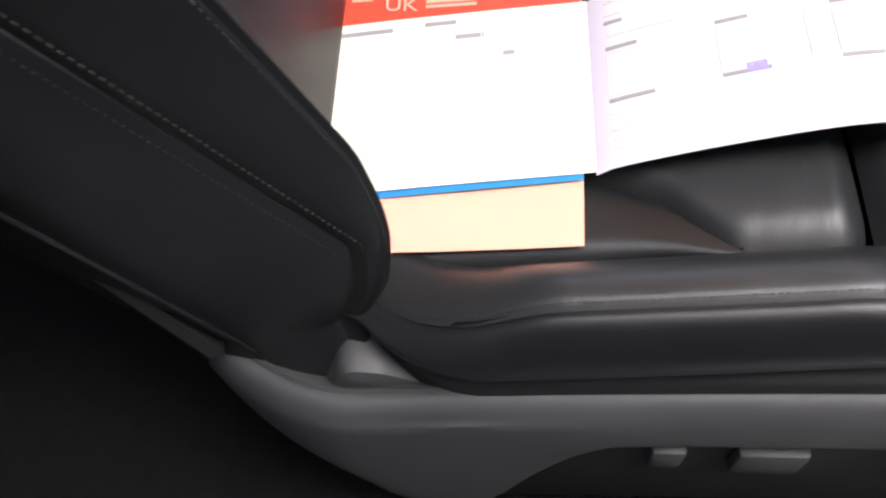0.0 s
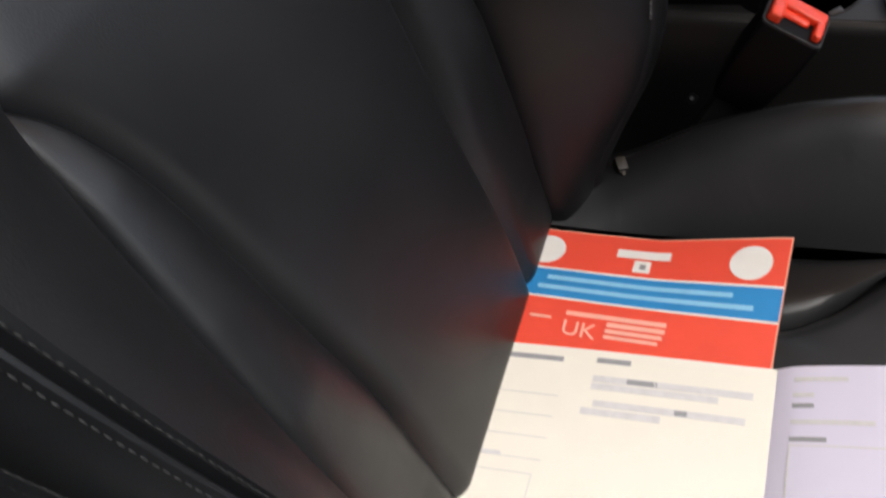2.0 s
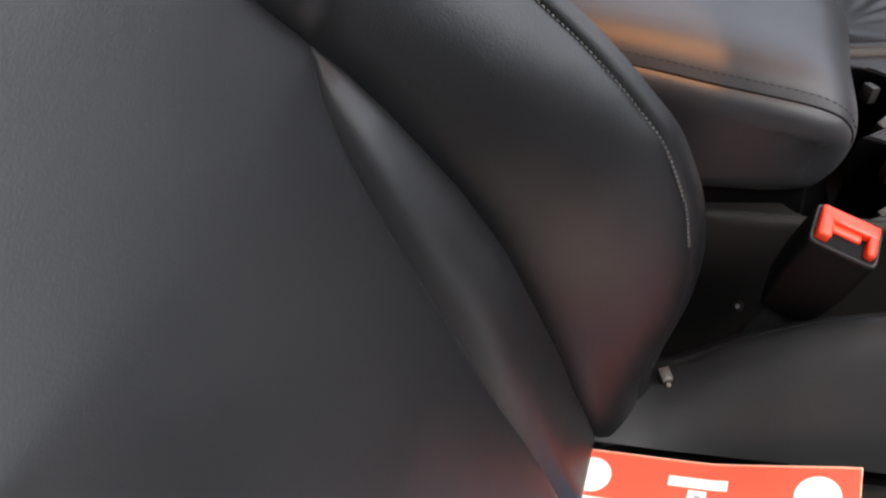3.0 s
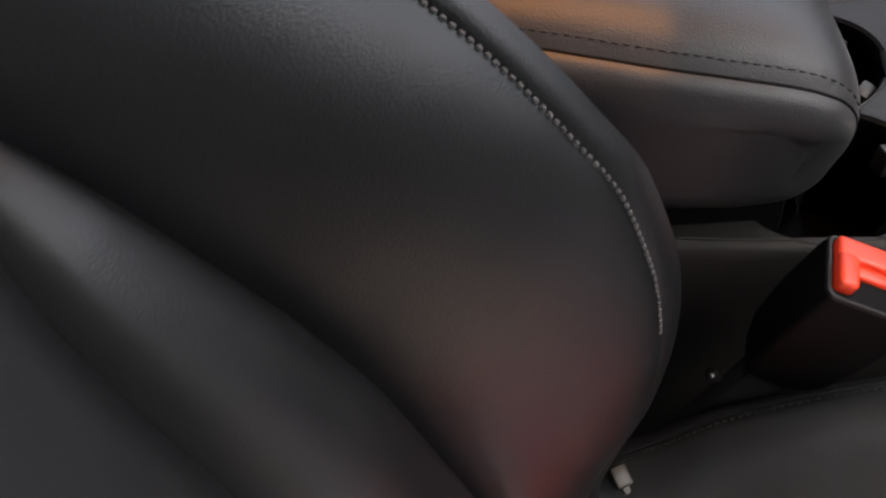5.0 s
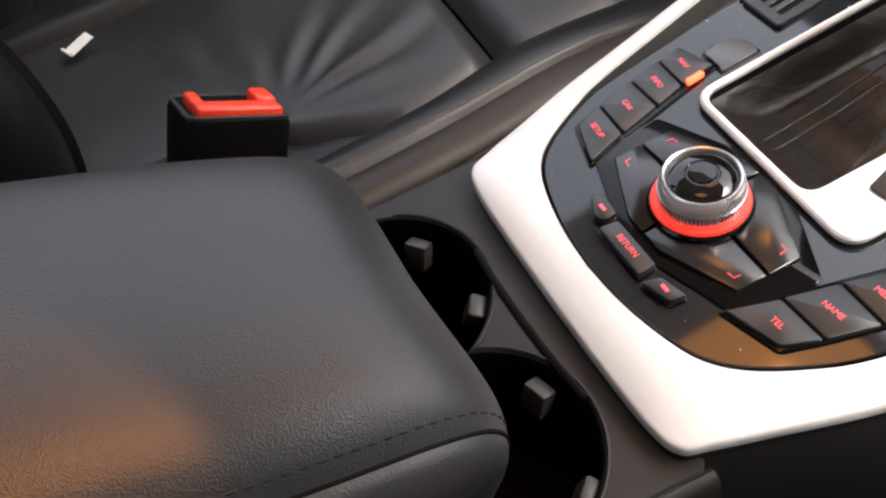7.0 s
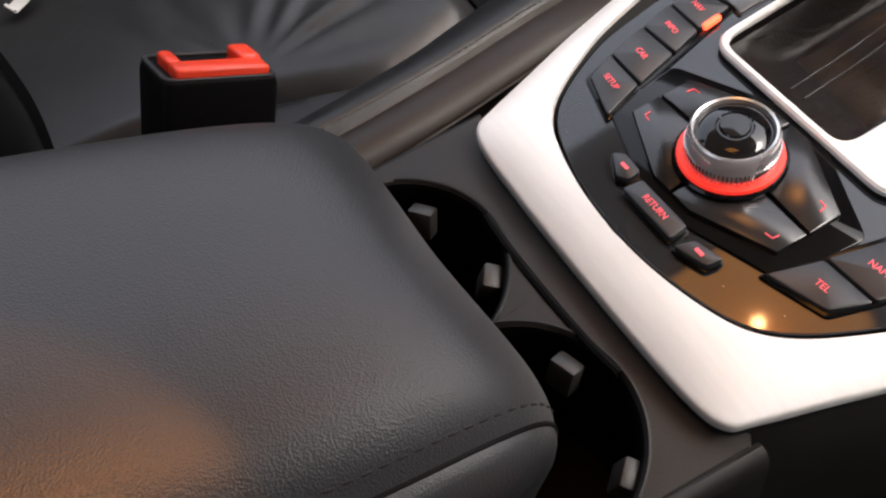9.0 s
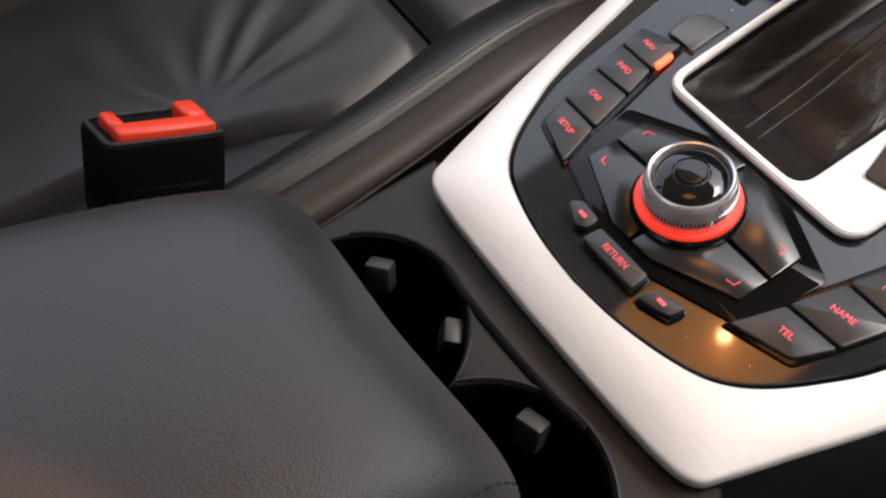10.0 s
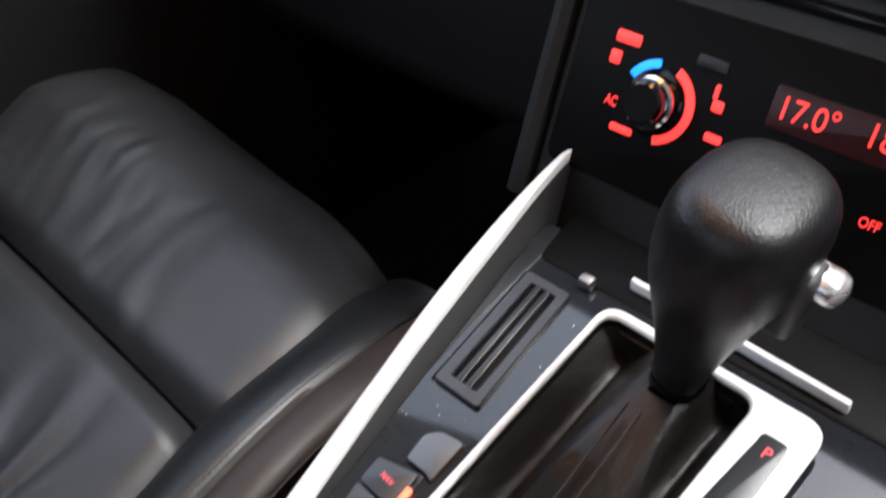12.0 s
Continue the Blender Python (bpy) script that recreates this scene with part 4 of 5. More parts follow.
        for y, t, w in stops:
            rows.append([(side * x, y, z) for x, z in ((w + 0.004, -0.46), (w + 0.003, t - 0.09), (w + 0.0006, t - 0.010), (w - 0.0006, t - 0.004), (w - 0.003, t - 0.0008), (w - 0.0055, t), (w - 0.0075, t - 0.0008), (w - 0.0085, t - 0.010))])
        part("side_panel", sheet(rows, 0.003, inward=(0, 0, -1)), CONSOLE_PLASTIC, con, "satin dark plastic console flank")
    rows = []
    for A in o:
        rows.append([(A.x + 0.003, A.y + 0.003, A.z - 0.004), (A.x - 0.0005, A.y + 0.001, A.z - 0.012), (A.x - 0.005, A.y, A.z - 0.07), (A.x - 0.012, A.y, -0.46)])
    rows = rows[:-14]
    for s in (1, -1):
        part("flank", sheet([[(s * p[0], p[1], p[2]) for p in r] for r in rows], 0.003, inward=(s, 0, 0)), CONSOLE_PLASTIC, con, "dark plastic flank under the trim")
    # cup holder plate: one opening of two joined rounds, with a deep well below
    rounds = ((-0.0476, -0.1500, 0.0535), (0.0500, -0.1440, 0.0510))
    hub = Vector((0.0015, -0.1470))

    def opening(a, grow=0.0):
        d, far = Vector((math.cos(a), math.sin(a))), 0.0
        for cx, cy, r in rounds:
            e = hub - Vector((cx, cy))
            b = e.dot(d)
            far = max(far, -b + math.sqrt(max(0.0, b * b - e.length_squared + (r + grow) ** 2)))
        return (hub + d * far).to_tuple()

    turns = np.linspace(0, 2 * math.pi, 144, endpoint=False)

    plate = [(-0.1080, -0.36), (0.0855, -0.36), (0.0868, -0.30), (0.0922, -0.224), (0.0962, -0.184), (0.0983, -0.149), (0.1005, -0.110), (0.1020, -0.0665), (-0.1080, -0.0665)]
    part("cup_plate", surround([reach(plate, a, hub) for a in turns], [opening(a) for a in turns], -0.030, -0.0190, 0.0012), CONSOLE_PLASTIC, con, "satin plastic plate round the cup wells")
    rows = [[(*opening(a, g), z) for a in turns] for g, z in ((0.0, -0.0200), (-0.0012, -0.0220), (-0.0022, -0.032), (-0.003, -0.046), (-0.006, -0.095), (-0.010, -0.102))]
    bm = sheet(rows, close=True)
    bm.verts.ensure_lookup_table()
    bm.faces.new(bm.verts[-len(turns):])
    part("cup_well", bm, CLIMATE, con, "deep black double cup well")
    rim = [(*opening(a, 0.0020), -0.0188) for a in np.radians(np.linspace(18, 166, 60))]
    part("well_rim", tube(rim, 0.0009, 6), SOFT_PLASTIC, con, "fine black rim of the cup wells")
    part("slot", tube(smooth_path([(-0.050, -0.0965, -0.0193), (-0.028, -0.0975, -0.0193), (0.0013, -0.0970, -0.0193), (0.029, -0.0955, -0.0193), (0.050, -0.0930, -0.0193)], 5), 0.0023), CLIMATE, con, "narrow dark groove beside the cup wells")
    for x, y, ang in ((-0.0738, -0.1195, 38), (-0.0228, -0.1108, -35), (0.0330, -0.1073, 18), (0.0852, -0.1127, -48)):
        t = part("cup_tab", block(-0.0066, 0.0066, -0.0046, 0.0046, -0.012, 0.0030, 0.0018), TAB_GREY, con, "grey spring tab in the cup well")
        t.matrix_local = pose(x, y, -0.0250, -22, 0, ang)
    # ashtray lid and front tray
    part("front_tray", prism(rounded([(-0.128, 0.212), (0.128, 0.212), (0.142, 0.300), (-0.142, 0.300)], 0.006), -0.02, -0.001, 0.002), CLIMATE, con, "black tray lid before the dashboard")
    part("chrome_strip", prism(rounded([(-0.071, 0.2235), (0.056, 0.2185), (0.056, 0.2222), (-0.071, 0.2272)], 0.001, 2), -0.001, 0.006, 0.001), ALUMINIUM, con, "thin bright strip on the tray lid")
    part("catch", block(-0.095, -0.086, 0.207, 0.214, -0.002, 0.006, 0.002), METAL, con, "small grey catch")
    return con


console = build_console()


def build_controls():
    pan = thing("media_control_panel", "gloss black media controller with red lit keys", "control panel", CON)
    OUT_K = [(-0.0800, -0.0187), (-0.0868, -0.0016), (-0.0930, 0.0220), (-0.0980, 0.0425), (-0.1003, 0.0582)]
    IN_K = [(-0.0526, -0.0268), (-0.0602, -0.0026), (-0.0668, 0.0226), (-0.0723, 0.0417), (-0.0765, 0.0645)]
    names = (("SETUP", "CAR", "INFO", "NAV"), ("TEL", "NAME", "MEDIA", "RADIO"))
    for side, s in enumerate((1, -1)):
        back = rounded([(s * x, y) for x, y in ([(OUT_K[0][0] - 0.001, OUT_K[0][1] - 0.001)] + OUT_K[1:4] + [(OUT_K[4][0], OUT_K[4][1] + 0.001)] + [(IN_K[4][0] + 0.0012, IN_K[4][1] + 0.001)] + [(x + 0.0012, y) for x, y in IN_K[3:0:-1]] + [(IN_K[0][0] + 0.0012, IN_K[0][1] - 0.0015)])], 0.002, 2)
        part("key_surround", prism(back, -0.003, -0.0008, 0.0004), GLOSS, pan, "gloss black gap round the keys")
        for k in range(4):
            q = [OUT_K[k], IN_K[k], IN_K[k + 1], OUT_K[k + 1]]
            c = Vector((sum(p[0] for p in q) / 4, sum(p[1] for p in q) / 4))
            q = [Vector(p) + (c - Vector(p)).normalized() * 0.0010 for p in q]
            q = [(s * p.x, p.y) for p in q]
            if s < 0:
                q = q[::-1]
            key = part("key", prism(rounded(q, 0.0018, 3), -0.002, 0.0014, 0.0009), KEY, pan, "matt black key with red lettering")
            t = names[side][k]
            legend(t, 0.0044, pose(s * c.x, c.y, 0.0015, 0, 0, -6 * s), GLOW_RED, key, width=0.92)
    led = part("indicator", block(-0.0016, 0.0016, -0.0055, 0.0055, -0.001, 0.0022, 0.0009), GLOW_AMBER, pan, "lit amber indicator")
    led.matrix_local = pose(-0.0740, 0.0500, 0, 0, 0, 7)
    part("start_key_gap", prism(rounded([(-0.0900, 0.0648), (-0.0760, 0.0658), (-0.0700, 0.0632), (-0.0720, 0.0918), (-0.0870, 0.0898), (-0.0931, 0.0822)], 0.003), -0.003, -0.0014, 0.0003), GLOSS, pan)
    part("start_key", prism(rounded([(-0.0890, 0.0660), (-0.0762, 0.0670), (-0.0712, 0.0646), (-0.0730, 0.0906), (-0.0864, 0.0886), (-0.0919, 0.0818)], 0.003), -0.003, -0.0003, 0.0006), PALE_KEY, pan, "plain pale grey start key")
    # valley plate and four soft keys round the rotary knob
    plate = rounded([(-0.058, -0.0225), (-0.014, -0.0365), (0.014, -0.0365), (0.058, -0.0225), (0.0620, 0.018), (0.015, 0.0395), (-0.015, 0.0395), (-0.0620, 0.018)], 0.004)
    part("valley", prism(plate, -0.004, -0.0006, 0.0006), GLOSS, pan, "gloss black dish round the knob")
    quad = [(0.0008, 0.0335), (0.012, 0.0335), (0.0485, 0.017), (0.0485, 0.0008)]
    for sx in (1, -1):
        for sy in (1, -0.93):
            pts = [(sx * x, sy * y) for x, y in quad]
            inner = [(sx * 0.0215 * math.cos(a), sy * 0.0215 * math.sin(a)) for a in np.linspace(0.05, math.pi / 2 - 0.05, 8)]
            pts = pts + inner
            key = part("soft_key", prism(pts, -0.002, 0.0032, 0.001, slope=lambda x, y: -0.045 * (math.hypot(x, y) - 0.02)), SATIN_KEY, pan, "satin dark soft key")
            a = Matrix.Translation((sx * 0.0415, sy * 0.0135, 0.0032 - 0.045 * 0.024))
            bm = tube([(-0.0028 * sx, 0.0012 * sy, 0), (0.0008 * sx, 0.0006 * sy, 0), (0.0012 * sx, -0.0028 * sy, 0)], 0.00035, 5)
            g = part("arrow_mark", bm, GLOW_RED, key)
            g.matrix_local = a
    # return bar and two small keys
    for q, t in (([(-0.033, -0.0385), (-0.0205, -0.0445), (-0.0155, -0.0415), (-0.0165, -0.0345), (-0.029, -0.0335)], None),
                 ([(-0.0135, -0.0465), (0.0195, -0.0465), (0.0185, -0.0365), (-0.0125, -0.0365)], "RETURN"),
                 ([(0.023, -0.0475), (0.0385, -0.0430), (0.0395, -0.0350), (0.0255, -0.0385)], None)):
        part("key_gap", prism(rounded(inset(q, -0.0012), 0.002, 2), -0.003, -0.0008, 0.0003), GLOSS, pan)
        key = part("key", prism(rounded(q, 0.002, 3), -0.002, 0.0028, 0.001), KEY, pan, "small matt black key")
        c = (sum(p[0] for p in q) / len(q), sum(p[1] for p in q) / len(q))
        if t:
            legend(t, 0.0044, pose(c[0], c[1], 0.0029), GLOW_RED, key, width=0.9)
        else:
            part("mark", flat_bar(c[0] - 0.0022, c[0] + 0.0022, c[1] - 0.0009, c[1] + 0.0009, 0.0028), GLOW_RED, key)
    part("knob_base", lathe([(0.0245, -0.002), (0.0245, 0.0045), (0.0235, 0.0055), (0.02, 0.0058)]), GLOSS, pan, "gloss black knob base")
    part("light_ring", lathe([(0.0224, 0.0045), (0.0229, 0.0060), (0.0224, 0.0074), (0.0190, 0.0079)]), GLOW_RING, pan, "glowing red ring")
    knob = part("rotary_knob", lathe([(0.0200, 0.0072), (0.0198, 0.0140), (0.0189, 0.0196), (0.0183, 0.0216), (0.0176, 0.0222), (0.0168, 0.0218), (0.0163, 0.0205), (0.0160, 0.0130), (0.004, 0.0125)], 56), SATIN_CHROME, pan, "satin chrome ribbed rotary knob")
    part("knob_cap", lathe([(0.0163, 0.016), (0.0162, 0.0198), (0.0146, 0.0214), (0.0115, 0.0226), (0.0080, 0.0233), (0.0074, 0.0228), (0.0066, 0.0228), (0.0060, 0.0236), (0.0010, 0.0238)], 48), GLASS_BLACK, knob, "gloss black knob cap")
    bm = bmesh.new()
    for k in range(72):
        a = 2 * math.pi * k / 72
        bmesh.ops.create_cube(bm, size=1, matrix=Matrix.Translation((0.0199 * math.cos(a), 0.0199 * math.sin(a), 0.0112)) @ Matrix.Rotation(a, 4, "Z") @ Matrix.Diagonal((0.0005, 0.0007, 0.006, 1)))
    part("knurl", bm, CHROME, knob, "fine knurled grip")
    # volume knob
    vol = thing("volume_knob", "small chrome volume knob with red lit ring", "knob", CON @ Matrix.Translation((0.090, 0.086, 0)))
    part("base", lathe([(0.0165, -0.002), (0.0165, 0.0025), (0.0150, 0.0032)]), GLOSS, vol)
    part("light_ring", lathe([(0.0148, 0.003), (0.0150, 0.0055), (0.0140, 0.0075), (0.0115, 0.008)]), GLOW_RING, vol, "glowing red ring")
    kn = part("cap", lathe([(0.0118, 0.007), (0.0118, 0.0165), (0.0108, 0.0182), (0.0088, 0.0178), (0.0082, 0.0155), (0.002, 0.0150)], 40), CHROME, vol, "chrome knob cap")
    part("lens", lathe([(0.0085, 0.015), (0.0078, 0.0168), (0.001, 0.0162)], 32), GLASS_BLACK, kn)
    # parking brake switch
    sw = thing("parking_brake_switch", "black parking brake switch with lit red symbol", "switch", CON @ pose(0.094, 0.139, 0, 0, 0, -8))
    part("base", prism(rounded([(-0.02, -0.030), (0.024, -0.030), (0.026, 0.036), (-0.02, 0.036)], 0.003), -0.003, 0.0015, 0.0006), GLOSS, sw)
    for y0, y1 in ((-0.027, -0.006), (-0.003, 0.021)):
        k = part("rocker", prism(rounded([(-0.018, y0), (0.022, y0), (0.022, y1), (-0.018, y1)], 0.003), 0.0, 0.0055, 0.0015), KEY, sw, "matt black rocker")
        if y0 > -0.01:
            bm = surround([(0.002 + 0.0042 * math.cos(a), 0.008 + 0.0042 * math.sin(a)) for a in np.linspace(0, 2 * math.pi, 24, endpoint=False)],
                          [(0.002 + 0.0031 * math.cos(a), 0.008 + 0.0031 * math.sin(a)) for a in np.linspace(0, 2 * math.pi, 24, endpoint=False)], 0.0054, 0.0058, 0.0001)
            part("symbol_ring", bm, GLOW_RED, k)
            legend("P", 0.006, pose(0.002, 0.008, 0.0057), GLOW_RED, k)
    part("bright_edge", block(-0.018, 0.022, 0.024, 0.028, 0.0, 0.007, 0.0015), CHROME, sw, "bright metal edge")
    # ribbed slotted panel
    vent = thing("slotted_vent", "dark grey slotted plastic vent panel", "vent", CON)
    sk = -0.125

    def vent_quad(x0, x1, y0, y1):
        return [(x0 + sk * (y0 - 0.11), y0), (x1 + sk * (y0 - 0.11), y0), (x1 + sk * (y1 - 0.11), y1), (x0 + sk * (y1 - 0.11), y1)]

    part("base", prism(rounded(vent_quad(-0.1135, -0.0815, 0.109, 0.199), 0.003), -0.0045, -0.0014, 0.0003), CLIMATE, vent)
    part("frame", surround(rounded(vent_quad(-0.1128, -0.0815, 0.109, 0.199), 0.003), rounded(vent_quad(-0.1056, -0.0880, 0.1165, 0.192), 0.0012), -0.002, 0.0010, 0.0007), KEY, vent, "charcoal vent frame")
    part("groove", prism(vent_quad(-0.1145, -0.1130, 0.109, 0.199), -0.003, -0.0010, 0.0002), CLIMATE, vent, "dark gap beside the vent")
    for x0 in (-0.1020, -0.0955):
        part("slat", prism(vent_quad(x0, x0 + 0.0036, 0.1160, 0.1925), -0.0022, 0.0009, 0.0006), KEY, vent, "charcoal slat")
    # gear bezel
    bez = thing("gear_selector_frame", "silver gear selector bezel with lit indicator strip", "selector frame", CON)
    outer = rounded([(-0.0630, 0.0400), (0.0560, 0.0360), (0.0570, 0.1985), (-0.0685, 0.2000)], 0.013, 6)
    inner = rounded([(-0.0592, 0.0438), (0.0225, 0.0415), (0.0235, 0.1925), (-0.0648, 0.1950)], 0.010, 6)
    part("frame", surround(outer, inner, -0.002, 0.0015, 0.0012, rise=0.045), ALUMINIUM, bez, "brushed aluminium frame")
    part("inner_wall", sheet([[(x, y, z + 0.045 * y) for x, y in inset(inner, d)] for d, z in ((-0.0003, -0.0012), (0.0, -0.006), (0.0006, -0.022))], close=True), BOOT, bez, "dark wall inside the bezel")
    strip = rounded([(0.0345, 0.064), (0.0480, 0.066), (0.0475, 0.178), (0.0345, 0.178), (0.0345, 0.110), (0.0285, 0.106), (0.0285, 0.0845), (0.0345, 0.0815)], 0.003, 3)
    ind = part("indicator_strip", prism(strip, 0.0005, 0.0034, 0.0004, slope=lambda x, y: 0.045 * y), KEY, bez, "black strip with red gear letters")
    for t, x, y in (("P", 0.0415, 0.1685), ("R", 0.0415, 0.1325), ("N", 0.0415, 0.1145), ("D", 0.0415, 0.0960), ("S", 0.0415, 0.0765), ("+", 0.0325, 0.1015), ("-", 0.0325, 0.0890)):
        legend(t, 0.0085, pose(x, y, 0.0036 + 0.045 * y, 2.6), GLOW_RED, ind)


build_controls()


def build_lever():
    lev = thing("gear_lever", "black perforated leather gear lever with chrome release button", "gear lever", CON)
    cx, cy, h0 = -0.012, 0.180, 0.010
    base = rounded([(-0.0600, 0.0445), (0.0220, 0.0425), (0.0230, 0.1910), (-0.0655, 0.1940)], 0.010, 6)
    n = len(base)
    mean = Vector((sum(p[0] for p in base) / n, sum(p[1] for p in base) / n))
    rows = []
    for s in np.linspace(0, 1, 22):
        row = []
        for k, p in enumerate(base):
            d = Vector(p) - mean
            ang = math.atan2(d.y, d.x)
            c = Vector((cx + 0.0150 * math.cos(ang), cy + 0.0165 * math.sin(ang)))
            q = Vector(p).lerp(c, s ** 0.9)
            z = -0.006 + 0.04 * p[1] * (1 - s) - 0.006 * math.sin(math.pi * min(1, s * 2.2)) * (s < 0.4546) + (h0 + 0.006) * s ** 1.4
            fold = 0.0005 * math.sin(q.x * 330 + 1.5 * math.sin(s * 5)) * math.sin(math.pi * s) + 0.0005 * math.sin(ang * 9 + s * 6) * math.sin(math.pi * s)
            mid = math.sin(math.pi * min(1.0, 1.15 * s))
            fold += mid * (-0.014 * math.exp(-((q.x + 0.046) / 0.011) ** 2) + 0.007 * math.exp(-((q.x + 0.018) / 0.011) ** 2) - 0.012 * math.exp(-((q.x - 0.008) / 0.009) ** 2))
            hook = math.hypot(q.x - 0.016, 1.3 * (q.y - 0.098))
            fold -= 0.0045 * mid * math.exp(-((hook - 0.030) / 0.0030) ** 2) * (q.y < 0.098)
            fold += 0.0030 * mid * math.exp(-((hook - 0.037) / 0.0035) ** 2) * (q.y < 0.098)
            row.append((q.x, q.y, z + fold))
        rows.append(row)
    part("boot", sheet(rows, 0.0015, close=True), BOOT, lev, "soft pleated brown-black leather boot")
    seam = smooth_path([(-0.014, 0.05, -0.006), (-0.014, 0.08, -0.002), (-0.015, 0.11, 0.003), (-0.016, 0.15, 0.010)], 6)
    for dx in (-0.004, 0.004):
        part("boot_seam", tube([p + Vector((dx, 0, 0.0052)) for p in seam], 0.0007), BOOT, lev)
    tilt = Matrix.Translation((cx, cy, h0)) @ pose(0, 0, 0, -4, 9, 0) @ Matrix.Diagonal((0.95, 0.95, 0.94, 1))
    prof = [(0.0, 0.0138, 0.0150, 0.0), (0.006, 0.0145, 0.0158, 0.0), (0.0062, 0.0128, 0.0142, 0.0), (0.02, 0.0145, 0.0165, 0.0), (0.045, 0.0195, 0.0235, 0.001), (0.068, 0.0255, 0.0325, 0.003), (0.088, 0.0312, 0.0395, 0.005), (0.104, 0.0330, 0.0418, 0.006),
            (0.119, 0.0322, 0.0406, 0.006), (0.129, 0.0285, 0.0362, 0.005), (0.1345, 0.0215, 0.0285, 0.004), (0.137, 0.0100, 0.014, 0.003)]

    def ring(z, rx, ry, yo, n=40):
        e = 0.8
        return [tilt @ Vector((rx * math.copysign(abs(math.cos(a)) ** e, math.cos(a)), yo + ry * math.copysign(abs(math.sin(a)) ** e, math.sin(a)), z)) for a in np.linspace(0, 2 * math.pi, n, endpoint=False)]

    pr = [tuple(p) for p in smooth_path([(a, b, c) for a, b, c, _ in prof[2:]], 4)]
    yo = [(a, d) for a, _, _, d in prof]
    part("collar", capped([ring(*p) for p in prof[:2]]), GLOSS, lev, "black plastic collar")
    part("grip", capped([ring(z, rx, ry, curve_at(yo, z)) for z, rx, ry in pr]), PERFORATED, lev, "rounded perforated leather grip")
    b = block(0.018, 0.0355, 0.012, 0.034, 0.050, 0.092, 0.005, 3)
    bmesh.ops.transform(b, matrix=tilt, verts=b.verts)
    part("button_housing", b, GREY_PLASTIC, lev, "dark grey button housing")
    b = block(0.016, 0.0460, 0.018, 0.0375, 0.076, 0.0905, 0.0065, 3)
    bmesh.ops.transform(b, matrix=tilt, verts=b.verts)
    part("release_button", b, SATIN_CHROME, lev, "chrome release button")


build_lever()


def build_armrest():
    arm = thing("armrest", "black leather padded centre armrest lid", "armrest", Matrix())
    top = [(-0.62, 0.622), (-0.45, 0.611), (-0.37, 0.603), (-0.30, 0.591), (-0.24, 0.577), (-0.20, 0.567), (-0.175, 0.559), (-0.158, 0.549), (-0.1475, 0.536), (-0.1435, 0.520), (-0.1455, 0.504), (-0.1525, 0.490), (-0.166, 0.481), (-0.19, 0.478)]
    half = 0.086
    pts = smooth_path([(0, y, z) for y, z in top], 6)

    def skin(p, q):
        """A point of the leather that runs along the top and over the nose; q goes across."""
        w = half - 0.007 * max(0.0, (p.y + 0.235) / 0.092) ** 2
        k = max(0.0, min(1.0, (p.z - 0.505) / 0.05))
        soft = abs(q) ** 9
        if q < 0:
            w += 0.010 * max(0.0, min(1.0, (-0.18 - p.y) / 0.12))
        ahead = 0.008 * max(0.0, q) ** 1.5 * max(0.0, min(1.0, (p.y + 0.24) / 0.08))
        return Vector((w * q, p.y + ahead - 0.011 * soft * (1 - k), p.z + k * (0.013 * (1 - abs(q) ** 3.2) - 0.011 * soft + 0.06 * w * q)))

    part("top_skin", sheet([[skin(p, q) for q in np.linspace(-1, 1, 49)] for p in pts]), ARM_LEATHER, arm, "smooth black leather top")
    for s in (-1, 1):
        edge = [skin(p, s) for p in pts]
        outline = [(e.y, e.z) for e in edge] + [(-0.40, 0.478), (-0.62, 0.478)]
        xs = [e.x for e in edge] + [edge[0].x, edge[0].x]
        if area2(outline) < 0:
            outline, xs = outline[::-1], xs[::-1]
        rings = []
        for d, bulge in ((0.0, -0.0010), (0.0006, 0.0016), (0.0018, 0.0038), (0.0040, 0.0062), (0.0075, 0.0084), (0.012, 0.0100), (0.017, 0.0108), (0.021, 0.0110)):
            rings.append([(x + s * bulge, y, z) for x, (y, z) in zip(xs, inset(outline, d))])
        bm = sheet(rings, close=True)
        bm.verts.ensure_lookup_table()
        bmesh.ops.triangulate(bm, faces=[bm.faces.new(bm.verts[-len(xs):])], ngon_method="EAR_CLIP")
        part("side_skin", bm, ARM_LEATHER, arm, "black leather side of the armrest")
        # the far seam is a raised leather cord, shaped to imitate its highlight
        part("seam", tube([e + Vector((-s * 0.0002, 0, -0.0004 if s > 0 else 0.0006)) for e, p in zip(edge, pts) if p.z > 0.525], 0.0010 if s > 0 else 0.0014, 6), CLIMATE if s > 0 else ARM_LEATHER, arm, "sunken sewn seam" if s > 0 else "leather seam raised to show a light line")
        part("stitching", stitches([skin(p, s * 0.945) + Vector((0, 0, 0.0002)) for p in pts if p.z > 0.53], 0.0035, 0.002, 0.0005), THREAD, arm, "dark grey seam stitching")
    # the blackest plastic here imitates the shadowed gap below the lid
    part("base", block(-0.082, 0.082, -0.62, -0.165, 0.44, 0.50, 0.01), CLIMATE, arm, "black plastic armrest base, darkened as the shadow under the lid")


build_armrest()


